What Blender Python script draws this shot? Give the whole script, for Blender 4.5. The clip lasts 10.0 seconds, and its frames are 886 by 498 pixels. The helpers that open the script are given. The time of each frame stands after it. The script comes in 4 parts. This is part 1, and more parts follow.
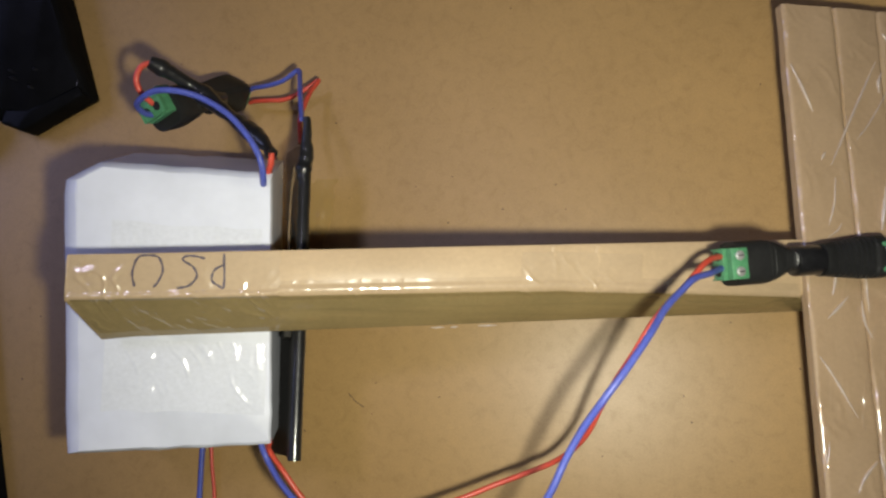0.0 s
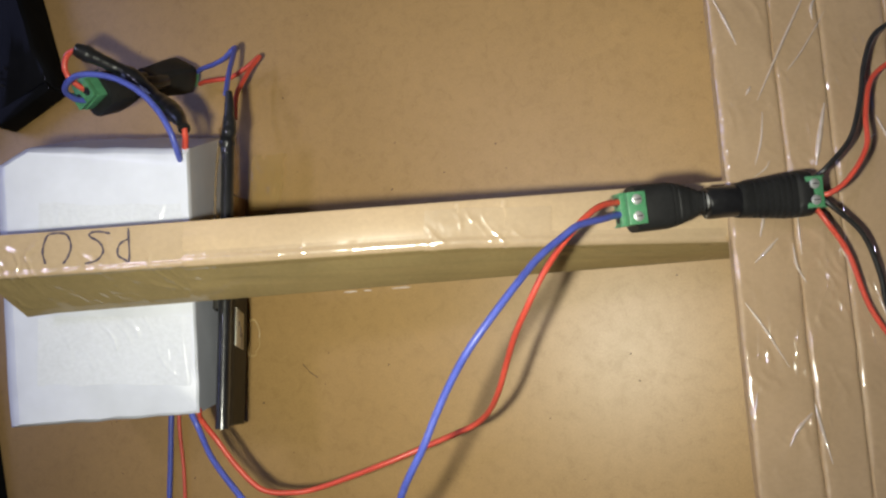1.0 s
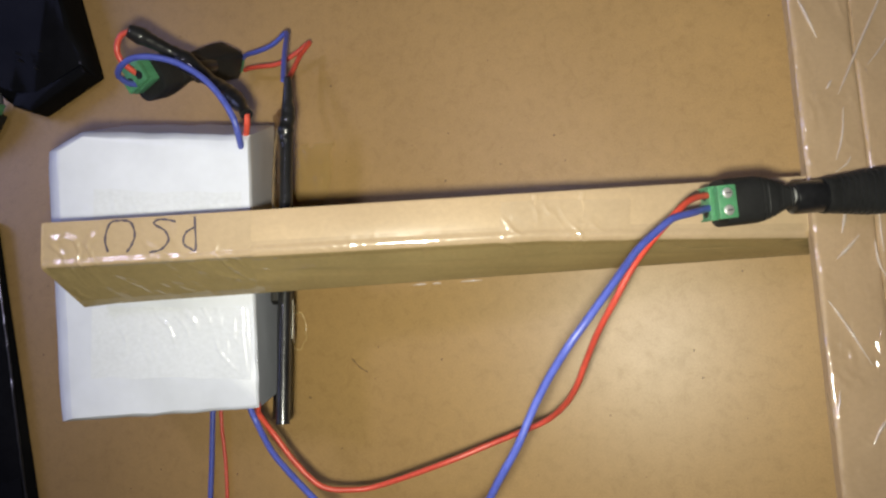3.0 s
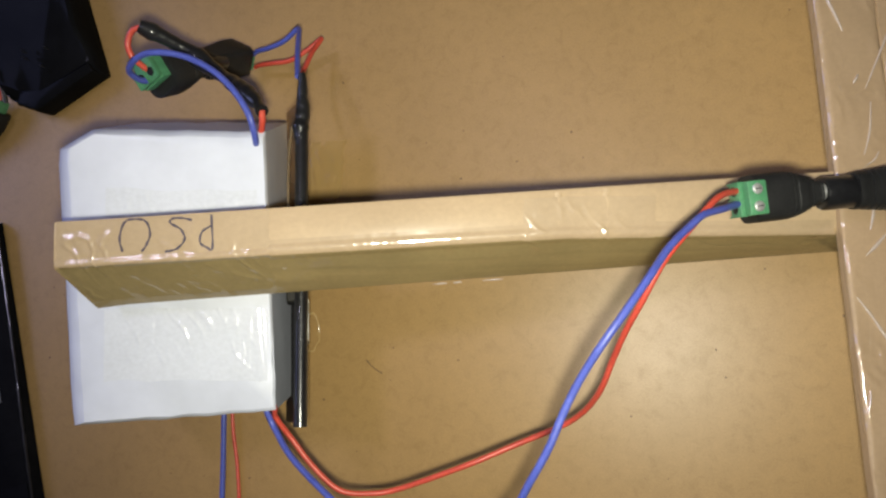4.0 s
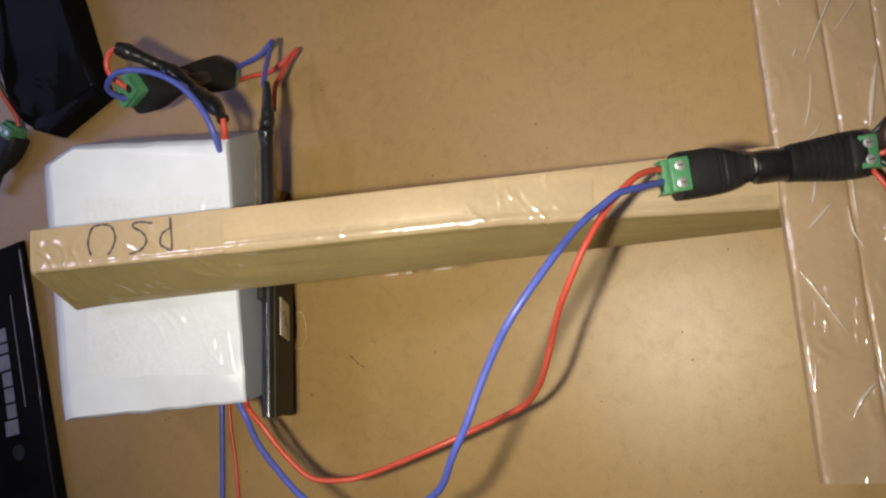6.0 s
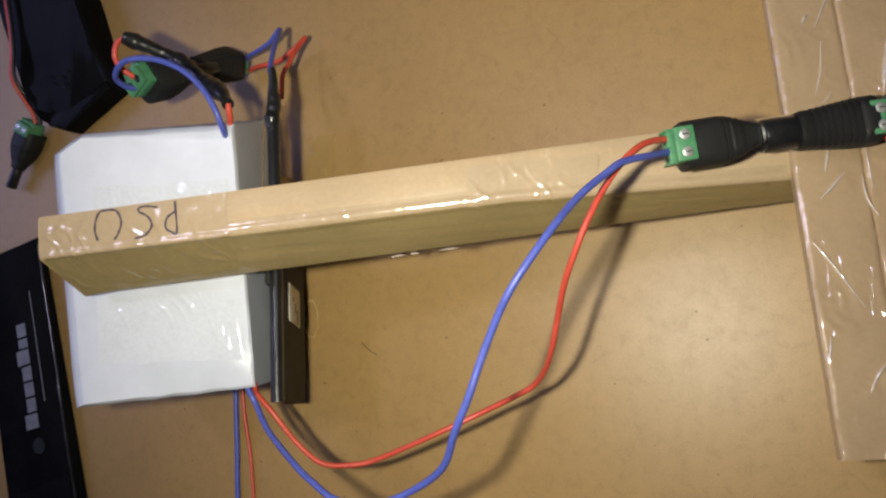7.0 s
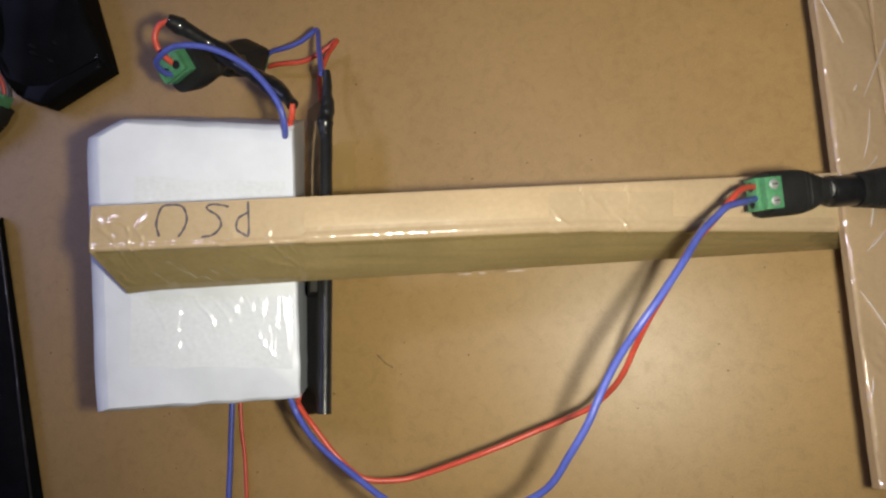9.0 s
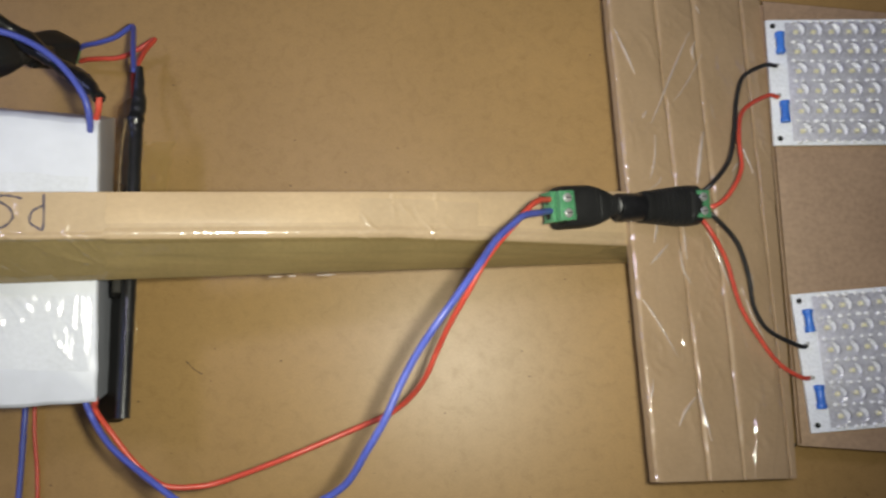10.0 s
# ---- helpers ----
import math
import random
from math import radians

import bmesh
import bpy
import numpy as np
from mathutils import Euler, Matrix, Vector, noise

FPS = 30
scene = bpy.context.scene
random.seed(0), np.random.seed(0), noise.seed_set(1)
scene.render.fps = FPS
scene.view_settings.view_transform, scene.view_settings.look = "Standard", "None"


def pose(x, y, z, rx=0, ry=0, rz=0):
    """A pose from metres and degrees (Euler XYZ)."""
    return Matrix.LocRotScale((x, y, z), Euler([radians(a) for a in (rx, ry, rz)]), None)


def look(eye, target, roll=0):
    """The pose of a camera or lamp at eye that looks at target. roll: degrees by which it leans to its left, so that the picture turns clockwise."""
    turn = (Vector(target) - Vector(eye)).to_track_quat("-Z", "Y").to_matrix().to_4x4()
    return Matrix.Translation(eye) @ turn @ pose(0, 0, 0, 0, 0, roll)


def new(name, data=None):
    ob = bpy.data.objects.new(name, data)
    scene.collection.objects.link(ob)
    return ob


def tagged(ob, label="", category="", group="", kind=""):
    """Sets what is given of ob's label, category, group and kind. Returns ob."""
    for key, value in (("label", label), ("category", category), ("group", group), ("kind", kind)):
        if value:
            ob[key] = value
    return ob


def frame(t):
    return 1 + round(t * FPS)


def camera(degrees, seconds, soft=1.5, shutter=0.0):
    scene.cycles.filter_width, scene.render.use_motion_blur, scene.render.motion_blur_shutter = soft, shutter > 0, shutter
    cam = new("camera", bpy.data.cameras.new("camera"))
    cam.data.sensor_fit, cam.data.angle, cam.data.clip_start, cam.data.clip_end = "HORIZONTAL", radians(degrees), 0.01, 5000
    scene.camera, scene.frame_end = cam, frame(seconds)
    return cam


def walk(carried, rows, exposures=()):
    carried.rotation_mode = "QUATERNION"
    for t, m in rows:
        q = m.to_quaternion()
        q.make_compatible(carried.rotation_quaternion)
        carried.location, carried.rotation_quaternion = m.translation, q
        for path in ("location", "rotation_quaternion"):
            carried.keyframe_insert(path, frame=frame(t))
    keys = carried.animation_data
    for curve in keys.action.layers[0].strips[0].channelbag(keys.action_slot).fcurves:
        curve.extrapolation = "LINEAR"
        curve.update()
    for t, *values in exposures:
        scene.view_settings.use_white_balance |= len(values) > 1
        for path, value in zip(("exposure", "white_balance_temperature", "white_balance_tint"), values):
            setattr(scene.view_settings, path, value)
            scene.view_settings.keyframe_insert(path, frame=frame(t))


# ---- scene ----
cam = camera(55.3, 10.0, soft=2.4, shutter=0.15)
# seconds, place in metres, turn in degrees; the board is z = 0
ROWS = [
    (0, 0.0642, -0.026, 0.3614, 7.26, 9.85, 1.85),
    (0.5, 0.1138, -0.0256, 0.3491, 5.81, 14.22, -0.28),
    (1, 0.1294, -0.0334, 0.3408, 5.77, 17.09, -0.45),
    (1.5, 0.1205, -0.0333, 0.3364, 5.08, 17.1, -0.8),
    (2, 0.1084, -0.0366, 0.3407, 5.51, 16.66, -0.4),
    (2.5, 0.0972, -0.0373, 0.342, 5.43, 15.63, 0.16),
    (2.7, 0.0974, -0.0337, 0.3435, 5.52, 15.56, 0.14),
    (4, 0.0857, -0.0343, 0.34, 5.67, 15.11, -0.19),
    (4.5, 0.084, -0.0359, 0.341, 5.46, 14.74, -0.28),
    (5, 0.0845, -0.0359, 0.3407, 6.04, 14.88, -0.03),
    (5.5, 0.1175, -0.0386, 0.3388, 5.94, 17.86, -1.1),
    (7, 0.1377, -0.0528, 0.3273, 6.11, 23.04, -2.86),
    (7.5, 0.1318, -0.0547, 0.3275, 5.58, 23, -3.24),
    (8, 0.1069, -0.0484, 0.3266, 4.93, 19.13, -2.26),
    (8.5, 0.0695, -0.0473, 0.3352, 5.73, 14.73, -0.03),
    (9, 0.0616, -0.0465, 0.3545, 7.37, 11.53, 0.21),
    (9.5, 0.0551, -0.0471, 0.3603, 8.65, 8.02, 0.52),
    (10, 0.0727, -0.0539, 0.3578, 8.99, 0.67, 0.22),
]
walk(cam, [(t, pose(x, y, z, rx, ry, rz)) for t, x, y, z, rx, ry, rz in ROWS],
     [(0.0, -0.12, 6700, 10), (0.5, -0.10, 6950, 11), (1.0, 0.02, 6550, 10), (1.5, 0.07, 6550, 10), (2.0, 0.05, 6500, 10), (2.5, 0.03, 6600, 10), (4.0, 0.05, 6650, 10), (4.5, 0.05, 6650, 10), (5.0, 0.04, 6700, 10), (5.5, -0.04, 6950, 11), (7.0, -0.03, 6750, 11), (7.5, -0.03, 6600, 11), (8.0, 0.07, 6500, 10), (8.5, 0.10, 6500, 10), (9.0, -0.08, 6750, 11), (9.5, -0.14, 6750, 11), (10.0, -0.14, 6550, 10)])

# ---- light: the phone's own lamp close to the lens, a dim window to the west and a ceiling lamp ----
world = bpy.data.worlds.new("world")
scene.world = world
world.use_nodes = True
wbg = world.node_tree.nodes["Background"]
wbg.inputs[0].default_value = (0.62, 0.72, 1.0, 1)
wbg.inputs[1].default_value = 0.16

flash = bpy.data.lights.new("phone_lamp", "SPOT")
flash.energy = 5.2
flash.color = (0.98, 0.98, 0.835)
flash.shadow_soft_size = 0.0075
flash.spot_size, flash.spot_blend = radians(104), 1.0
flash_ob = new("phone_lamp", flash)
flash_ob.matrix_world = look((0.087, -0.049, 0.345), (0.030, 0.046, 0.0))

sky = bpy.data.lights.new("window_light", "AREA")
sky.shape, sky.size, sky.size_y = "RECTANGLE", 0.7, 0.6
sky.energy = 4.0
sky.color = (0.40, 0.46, 1.0)
sky_ob = new("window_light", sky)
sky_ob.matrix_world = look((-0.99, 0.25, 0.62), (-0.1, 0, 0))

bulb = bpy.data.lights.new("ceiling_light", "AREA")
bulb.shape, bulb.size = "DISK", 0.22
bulb.energy = 4.0
bulb.color = (0.72, 0.70, 1.0)
bulb_ob = new("ceiling_light", bulb)
bulb_ob.matrix_world = look((-0.20, 0.34, 1.60), (-0.05, 0.03, 0))


# ---- materials ----
def material(name, colour, rough=0.5, metal=0.0, coat=0.0, coat_rough=0.1, spec=0.5):
    m = bpy.data.materials.new(name)
    m.use_nodes = True
    b = m.node_tree.nodes["Principled BSDF"]
    b.inputs["Base Color"].default_value = (*colour, 1)
    b.inputs["Roughness"].default_value = rough
    b.inputs["Metallic"].default_value = metal
    b.inputs["Coat Weight"].default_value = coat
    b.inputs["Coat Roughness"].default_value = coat_rough
    b.inputs["Specular IOR Level"].default_value = spec
    return m, m.node_tree, b


def noise_node(nt, scale, detail=4.0, rough=0.55, stretch=(1, 1, 1), distort=0.0):
    tc = nt.nodes.new("ShaderNodeTexCoord")
    mp = nt.nodes.new("ShaderNodeMapping")
    mp.inputs["Scale"].default_value = stretch
    n = nt.nodes.new("ShaderNodeTexNoise")
    n.inputs["Scale"].default_value = scale
    n.inputs["Detail"].default_value = detail
    n.inputs["Roughness"].default_value = rough
    n.inputs["Distortion"].default_value = distort
    nt.links.new(tc.outputs["Object"], mp.inputs["Vector"])
    nt.links.new(mp.outputs["Vector"], n.inputs["Vector"])
    return n


def ramp(nt, src, stops):
    r = nt.nodes.new("ShaderNodeValToRGB")
    els = r.color_ramp.elements
    while len(els) < len(stops):
        els.new(0.5)
    for e, (p, c) in zip(els, stops):
        e.position, e.color = p, (*c, 1)
    nt.links.new(src, r.inputs[0])
    return r


def mix(nt, fac, a, b, mode="MIX"):
    m = nt.nodes.new("ShaderNodeMix")
    m.data_type, m.blend_type = "RGBA", mode
    for key, v in ((0, fac), (6, a), (7, b)):
        if hasattr(v, "links"):
            nt.links.new(v, m.inputs[key])
        elif key == 0:
            m.inputs[0].default_value = v
        else:
            m.inputs[key].default_value = (*v, 1)
    return m.outputs[2]


def bump(nt, b, height, strength, distance, target="Normal"):
    n = nt.nodes.new("ShaderNodeBump")
    n.inputs["Strength"].default_value = strength
    n.inputs["Distance"].default_value = distance
    nt.links.new(height, n.inputs["Height"])
    nt.links.new(n.outputs[0], b.inputs[target])
    return n


def mottled(name, dark, light, scale, rough, fine=900, depth=0.0001, strength=0.3, soft=0.15, **kw):
    """A surface of two tones with a broad mottle, a fine grain and a slight relief."""
    m, nt, b = material(name, light, rough, **kw)
    broad, grain = noise_node(nt, scale, 5), noise_node(nt, fine, 3)
    c = ramp(nt, broad.outputs[0], [(0.32, dark), (0.68, light)])
    g = ramp(nt, grain.outputs[0], [(0.3, (1 - soft,) * 3), (0.7, (1 + 0.7 * soft,) * 3)])
    nt.links.new(mix(nt, 1.0, c.outputs[0], g.outputs[0], "MULTIPLY"), b.inputs["Base Color"])
    bump(nt, b, grain.outputs[0], strength, depth)
    return m


def hardboard():
    m, nt, b = material("hardboard", (0.36, 0.21, 0.09), 0.40, spec=0.42)
    broad = noise_node(nt, 9, 5, 0.6)
    blotch = noise_node(nt, 190, 6, 0.72, distort=0.6)
    fibre = noise_node(nt, 1500, 4, 0.7)
    c = ramp(nt, broad.outputs[0], [(0.3, (0.314, 0.193, 0.073)), (0.7, (0.377, 0.235, 0.092))])
    d = ramp(nt, blotch.outputs[0], [(0.27, (0.84, 0.82, 0.78)), (0.48, (0.99, 0.99, 0.98)), (0.75, (1.08, 1.07, 1.05))])
    e = ramp(nt, fibre.outputs[0], [(0.28, (0.84, 0.83, 0.80)), (0.7, (1.10, 1.10, 1.10))])
    c2 = mix(nt, 1.0, c.outputs[0], d.outputs[0], "MULTIPLY")
    nt.links.new(mix(nt, 1.0, c2, e.outputs[0], "MULTIPLY"), b.inputs["Base Color"])
    r = ramp(nt, blotch.outputs[0], [(0.3, (0.43, 0.43, 0.43)), (0.7, (0.39, 0.39, 0.39))])
    nt.links.new(r.outputs[0], b.inputs["Roughness"])
    bump(nt, b, fibre.outputs[0], 0.15, 0.0001)
    return m


def taped_card(name, dark, light, wrinkle=0.35, cell=26, coat=1.0, film_rough=0.09, film_ior=1.5, streak=0.0):
    """Brown corrugated card under clear packing tape: flutes in the colour, creases in the glossy film."""
    m, nt, b = material(name, light, 0.65, coat=coat, coat_rough=film_rough)
    b.inputs["Coat IOR"].default_value = film_ior
    broad, grain = noise_node(nt, 30, 5, 0.6), noise_node(nt, 700, 3, 0.6, (0.8, 1, 1))
    c = ramp(nt, broad.outputs[0], [(0.3, dark), (0.7, light)])
    g = ramp(nt, grain.outputs[0], [(0.3, (0.94, 0.94, 0.94)), (0.7, (1.04, 1.04, 1.04))])
    tone = mix(nt, 1.0, c.outputs[0], g.outputs[0], "MULTIPLY")
    if streak:
        lines = ramp(nt, noise_node(nt, 130, 3, 0.6, (0.035, 1, 1)).outputs[0], [(0.35, (1 - streak,) * 3), (0.65, (1 + 0.5 * streak,) * 3)])
        tone = mix(nt, 1.0, tone, lines.outputs[0], "MULTIPLY")
    nt.links.new(tone, b.inputs["Base Color"])
    fold = noise_node(nt, cell, 3, 0.5, (1, 0.35, 1), 1.8)
    ridge = ramp(nt, fold.outputs[0], [(0.44, (0, 0, 0)), (0.5, (1, 1, 1)), (0.56, (0, 0, 0))])
    small = noise_node(nt, 160, 2, 0.5, (1, 0.5, 1), 0.8)
    total = mix(nt, 0.35, ridge.outputs[0], small.outputs[0])
    bump(nt, b, total, wrinkle, 0.0012, "Coat Normal")
    bump(nt, b, grain.outputs[0], 0.2, 0.0002)
    return m


BOARD = hardboard()
CARD = taped_card("taped_cardboard", (0.395, 0.281, 0.162), (0.465, 0.336, 0.200), 0.05, 22, 0.16, 0.28, streak=0.05)
EDGE = taped_card("taped_card_edge", (0.36, 0.25, 0.125), (0.43, 0.30, 0.16), 0.55, 60, 1.0, 0.07)
# the arm's side: olive brown, with its shade put into the colour
SHADEDSIDE = taped_card("shaded_card_side", (0.225, 0.165, 0.068), (0.290, 0.213, 0.090), 0.22, 30, streak=0.22)
PLATE = taped_card("taped_corrugated_card", (0.345, 0.235, 0.134), (0.405, 0.280, 0.166), 0.55, 34, 1.0, 0.085, 1.8)
# paler than the card below: part of the folds' glint is in this colour
FOLD = taped_card("pale_glint_fold", (0.45, 0.36, 0.29), (0.53, 0.44, 0.37), 0.30, 90, 1.0, 0.17, 2.6)
BACKCARD = mottled("plain_card", (0.31, 0.205, 0.125), (0.37, 0.25, 0.155), 25, 0.6, 500)
RAWCARD = mottled("raw_cardboard", (0.30, 0.19, 0.10), (0.38, 0.25, 0.14), 40, 0.8)
WHITE = mottled("white_card", (0.570, 0.592, 0.665), (0.640, 0.664, 0.745), 26, 0.5, 90, 0.0002, 0.12, soft=0.05, coat=0.25, coat_rough=0.22)
BLACKTAPE = mottled("black_film", (0.005, 0.005, 0.005), (0.009, 0.009, 0.010), 30, 0.45, 90, 0.0006, 0.5, spec=0.006, coat=0.06, coat_rough=0.10)
BLACKBOX = mottled("black_printed_card", (0.005, 0.005, 0.006), (0.010, 0.010, 0.011), 30, 0.5, 400, 0.0001, 0.15, spec=0.008)
BLACK = mottled("black_plastic", (0.012, 0.012, 0.012), (0.020, 0.020, 0.020), 80, 0.50, 1200, 0.0001, 0.3, spec=0.18)
DULL = mottled("dull_black_plastic", (0.015, 0.014, 0.012), (0.026, 0.023, 0.020), 60, 0.60, 700, 0.0001, 0.3, spec=0.15)
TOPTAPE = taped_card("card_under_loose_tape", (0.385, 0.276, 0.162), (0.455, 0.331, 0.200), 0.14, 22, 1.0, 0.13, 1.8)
# the same shaded side colour where loose clear tape covers it
SHADEDTAPE = taped_card("shaded_side_under_tape", (0.212, 0.156, 0.064), (0.273, 0.202, 0.086), 0.40, 28, 1.0, 0.10, 1.8)
SLEEVE = mottled("black_shrink_sleeve", (0.008, 0.008, 0.009), (0.016, 0.016, 0.017), 60, 0.36, 500, 0.0003, 0.5, spec=0.25, coat=0.5, coat_rough=0.12)
GREEN = mottled("green_plastic", (0.060, 0.205, 0.098), (0.080, 0.255, 0.125), 150, 0.42, 900)
BLUE = mottled("blue_pvc", (0.060, 0.080, 0.34), (0.080, 0.105, 0.41), 120, 0.38, 900)
RED = mottled("red_pvc", (0.50, 0.058, 0.036), (0.59, 0.082, 0.050), 120, 0.38, 900)
BLACKPVC = mottled("black_pvc", (0.014, 0.014, 0.014), (0.024, 0.024, 0.024), 120, 0.38, 900)
STEEL = mottled("bright_steel", (0.62, 0.62, 0.60), (0.75, 0.75, 0.73), 300, 0.38, 900, metal=0.75)
INK = mottled("marker_ink", (0.040, 0.028, 0.046), (0.075, 0.055, 0.078), 300, 0.5)
PCB = mottled("white_circuit_board", (0.74, 0.77, 0.82), (0.82, 0.84, 0.88), 60, 0.35)
RESISTOR = mottled("blue_resistor", (0.03, 0.14, 0.55), (0.05, 0.20, 0.68), 200, 0.35)
# white for the crescent of reflected light drawn in each lamp
CRESCENT = mottled("led_crescent", (0.84, 0.85, 0.86), (0.90, 0.90, 0.90), 900, 0.30)
# white of the beads that stand in for glints between the lamps
BEAD = mottled("bead_glint", (0.88, 0.89, 0.90), (0.92, 0.92, 0.92), 900, 0.22, coat=1.0, coat_rough=0.16)
SILVER = mottled("silvery_lamp_base", (0.50, 0.50, 0.55), (0.64, 0.64, 0.68), 700, 0.32, metal=0.35)
PHOSPHOR = mottled("yellow_phosphor", (0.74, 0.69, 0.42), (0.84, 0.80, 0.56), 400, 0.4)
GREYINK = mottled("grey_print", (0.14, 0.14, 0.155), (0.20, 0.20, 0.22), 200, 0.45)
LABEL = mottled("cream_label", (0.52, 0.50, 0.42), (0.64, 0.62, 0.54), 200, 0.4)
DARKMARK = mottled("dark_stain", (0.13, 0.075, 0.03), (0.17, 0.10, 0.045), 400, 0.6)
PAINT = mottled("wall_paint", (0.15, 0.14, 0.13), (0.20, 0.19, 0.17), 3, 0.8, 200)
LEG = mottled("stained_wood", (0.10, 0.055, 0.025), (0.16, 0.09, 0.045), 12, 0.5, 200)


def clear_plastic():
    """Clear epoxy: lets light through, with a gloss that grows towards the rim."""
    m = bpy.data.materials.new("clear_epoxy")
    m.use_nodes = True
    nt = m.node_tree
    nt.nodes.clear()
    out, mx = nt.nodes.new("ShaderNodeOutputMaterial"), nt.nodes.new("ShaderNodeMixShader")
    tr, gl, fr = nt.nodes.new("ShaderNodeBsdfTransparent"), nt.nodes.new("ShaderNodeBsdfGlossy"), nt.nodes.new("ShaderNodeFresnel")
    tr.inputs[0].default_value = (0.97, 0.97, 0.98, 1)
    gl.inputs["Roughness"].default_value = 0.11
    fr.inputs[0].default_value = 1.55
    nt.links.new(fr.outputs[0], mx.inputs[0])
    nt.links.new(tr.outputs[0], mx.inputs[1])
    nt.links.new(gl.outputs[0], mx.inputs[2])
    nt.links.new(mx.outputs[0], out.inputs[0])
    return m


EPOXY = clear_plastic()


# ---- building helpers ----
def mesh_of(name, bm, mat, smooth=True):
    me = bpy.data.meshes.new(name)
    bmesh.ops.recalc_face_normals(bm, faces=bm.faces)
    bm.to_mesh(me)
    bm.free()
    for m in mat if isinstance(mat, (list, tuple)) else [mat]:
        me.materials.append(m)
    if smooth:
        for p in me.polygons:
            p.use_smooth = True
        me.set_sharp_from_angle(angle=radians(38))
    return me


def part(name, bm, mat, parent, label="", m=None, smooth=True):
    ob = new(name, mesh_of(name, bm, mat, smooth))
    ob.parent = parent
    if m is not None:
        ob.matrix_local = m
    return tagged(ob, label)


def thing(name, label, category, m=None, group="", kind=""):
    ob = new(name)
    ob.empty_display_size = 0.01
    if m is not None:
        ob.matrix_world = m
    return tagged(ob, label, category, group, kind)


def block(size, centre=(0, 0, 0), bevel=0.0, seg=2):
    bm = bmesh.new()
    bmesh.ops.create_cube(bm, size=1)
    for v in bm.verts:
        v.co = Vector([v.co[i] * size[i] + centre[i] for i in range(3)])
    if bevel:
        bmesh.ops.bevel(bm, geom=bm.edges[:], offset=bevel, segments=seg, profile=0.5, affect="EDGES")
    return bm


def loft(rings, close=True):
    """A skin over rings of equally many points."""
    bm = bmesh.new()
    vs = [[bm.verts.new(p) for p in r] for r in rings]
    n = len(rings[0])
    for a, b in zip(vs, vs[1:]):
        for i in range(n):
            bm.faces.new((a[i], a[(i + 1) % n], b[(i + 1) % n], b[i]))
    if close:
        bm.faces.new(vs[0][::-1])
        bm.faces.new(vs[-1])
    return bm


def prism(outline, z0, z1, bevel=0.0):
    bm = loft([[(x, y, z0) for x, y in outline], [(x, y, z1) for x, y in outline]])
    if bevel:
        bmesh.ops.bevel(bm, geom=bm.edges[:], offset=bevel, segments=2, profile=0.5, affect="EDGES")
    return bm


def curve_through(pts, steps=8):
    """A smooth line through the points."""
    p = [Vector(q) for q in pts]
    p = [2 * p[0] - p[1], *p, 2 * p[-1] - p[-2]]
    out = []
    for a, b, c, d in zip(p, p[1:], p[2:], p[3:]):
        for k in range(steps):
            t = k / steps
            out.append(0.5 * (2 * b + (c - a) * t + (2 * a - 5 * b + 4 * c - d) * t * t + (3 * b - a - 3 * c + d) * t ** 3))
    return out + [p[-2]]


def tube(pts, radius, sides=10, steps=8, wobble=0.0):
    line = curve_through(pts, steps)
    rings, side = [], None
    for i, q in enumerate(line):
        way = (line[min(i + 1, len(line) - 1)] - line[max(i - 1, 0)]).normalized()
        side = (way.orthogonal() if side is None else side - way * side.dot(way)).normalized()
        up = way.cross(side)
        r = (radius(i / (len(line) - 1)) if callable(radius) else radius) * (1 + wobble * noise.noise(q * 300))
        rings.append([q + r * (side * math.cos(2 * math.pi * k / sides) + up * math.sin(2 * math.pi * k / sides)) for k in range(sides)])
    return loft(rings)


def disc(radius, depth, centre=(0, 0, 0), sides=20, axis="Z", bevel=0.0):
    bm = bmesh.new()
    bmesh.ops.create_cone(bm, cap_ends=True, segments=sides, radius1=radius, radius2=radius, depth=depth)
    if bevel:
        bmesh.ops.bevel(bm, geom=[e for e in bm.edges if abs(e.verts[0].co.z - e.verts[1].co.z) < 1e-7], offset=bevel, segments=2, profile=0.5, affect="EDGES")
    turn = {"Z": Matrix(), "X": Matrix.Rotation(radians(90), 4, "Y"), "Y": Matrix.Rotation(radians(90), 4, "X")}[axis]
    bmesh.ops.transform(bm, matrix=Matrix.Translation(centre) @ turn, verts=bm.verts)
    return bm


def joined(*bms):
    out = bmesh.new()
    for b in bms:
        me = bpy.data.meshes.new("tmp")
        b.to_mesh(me)
        b.free()
        out.from_mesh(me)
        bpy.data.meshes.remove(me)
    return out


def ribbon(pts, width, z, steps=6):
    """A flat pen stroke."""
    line = curve_through([(x, y, z) for x, y in pts], steps)
    bm = bmesh.new()
    rows = []
    for i, q in enumerate(line):
        way = (line[min(i + 1, len(line) - 1)] - line[max(i - 1, 0)]).normalized()
        s = Vector((-way.y, way.x, 0)) * width * (0.5 + 0.12 * math.sin(i * 1.3))
        rows.append((bm.verts.new(q + s), bm.verts.new(q - s)))
    for a, b in zip(rows, rows[1:]):
        bm.faces.new((a[0], b[0], b[1], a[1]))
    return bm


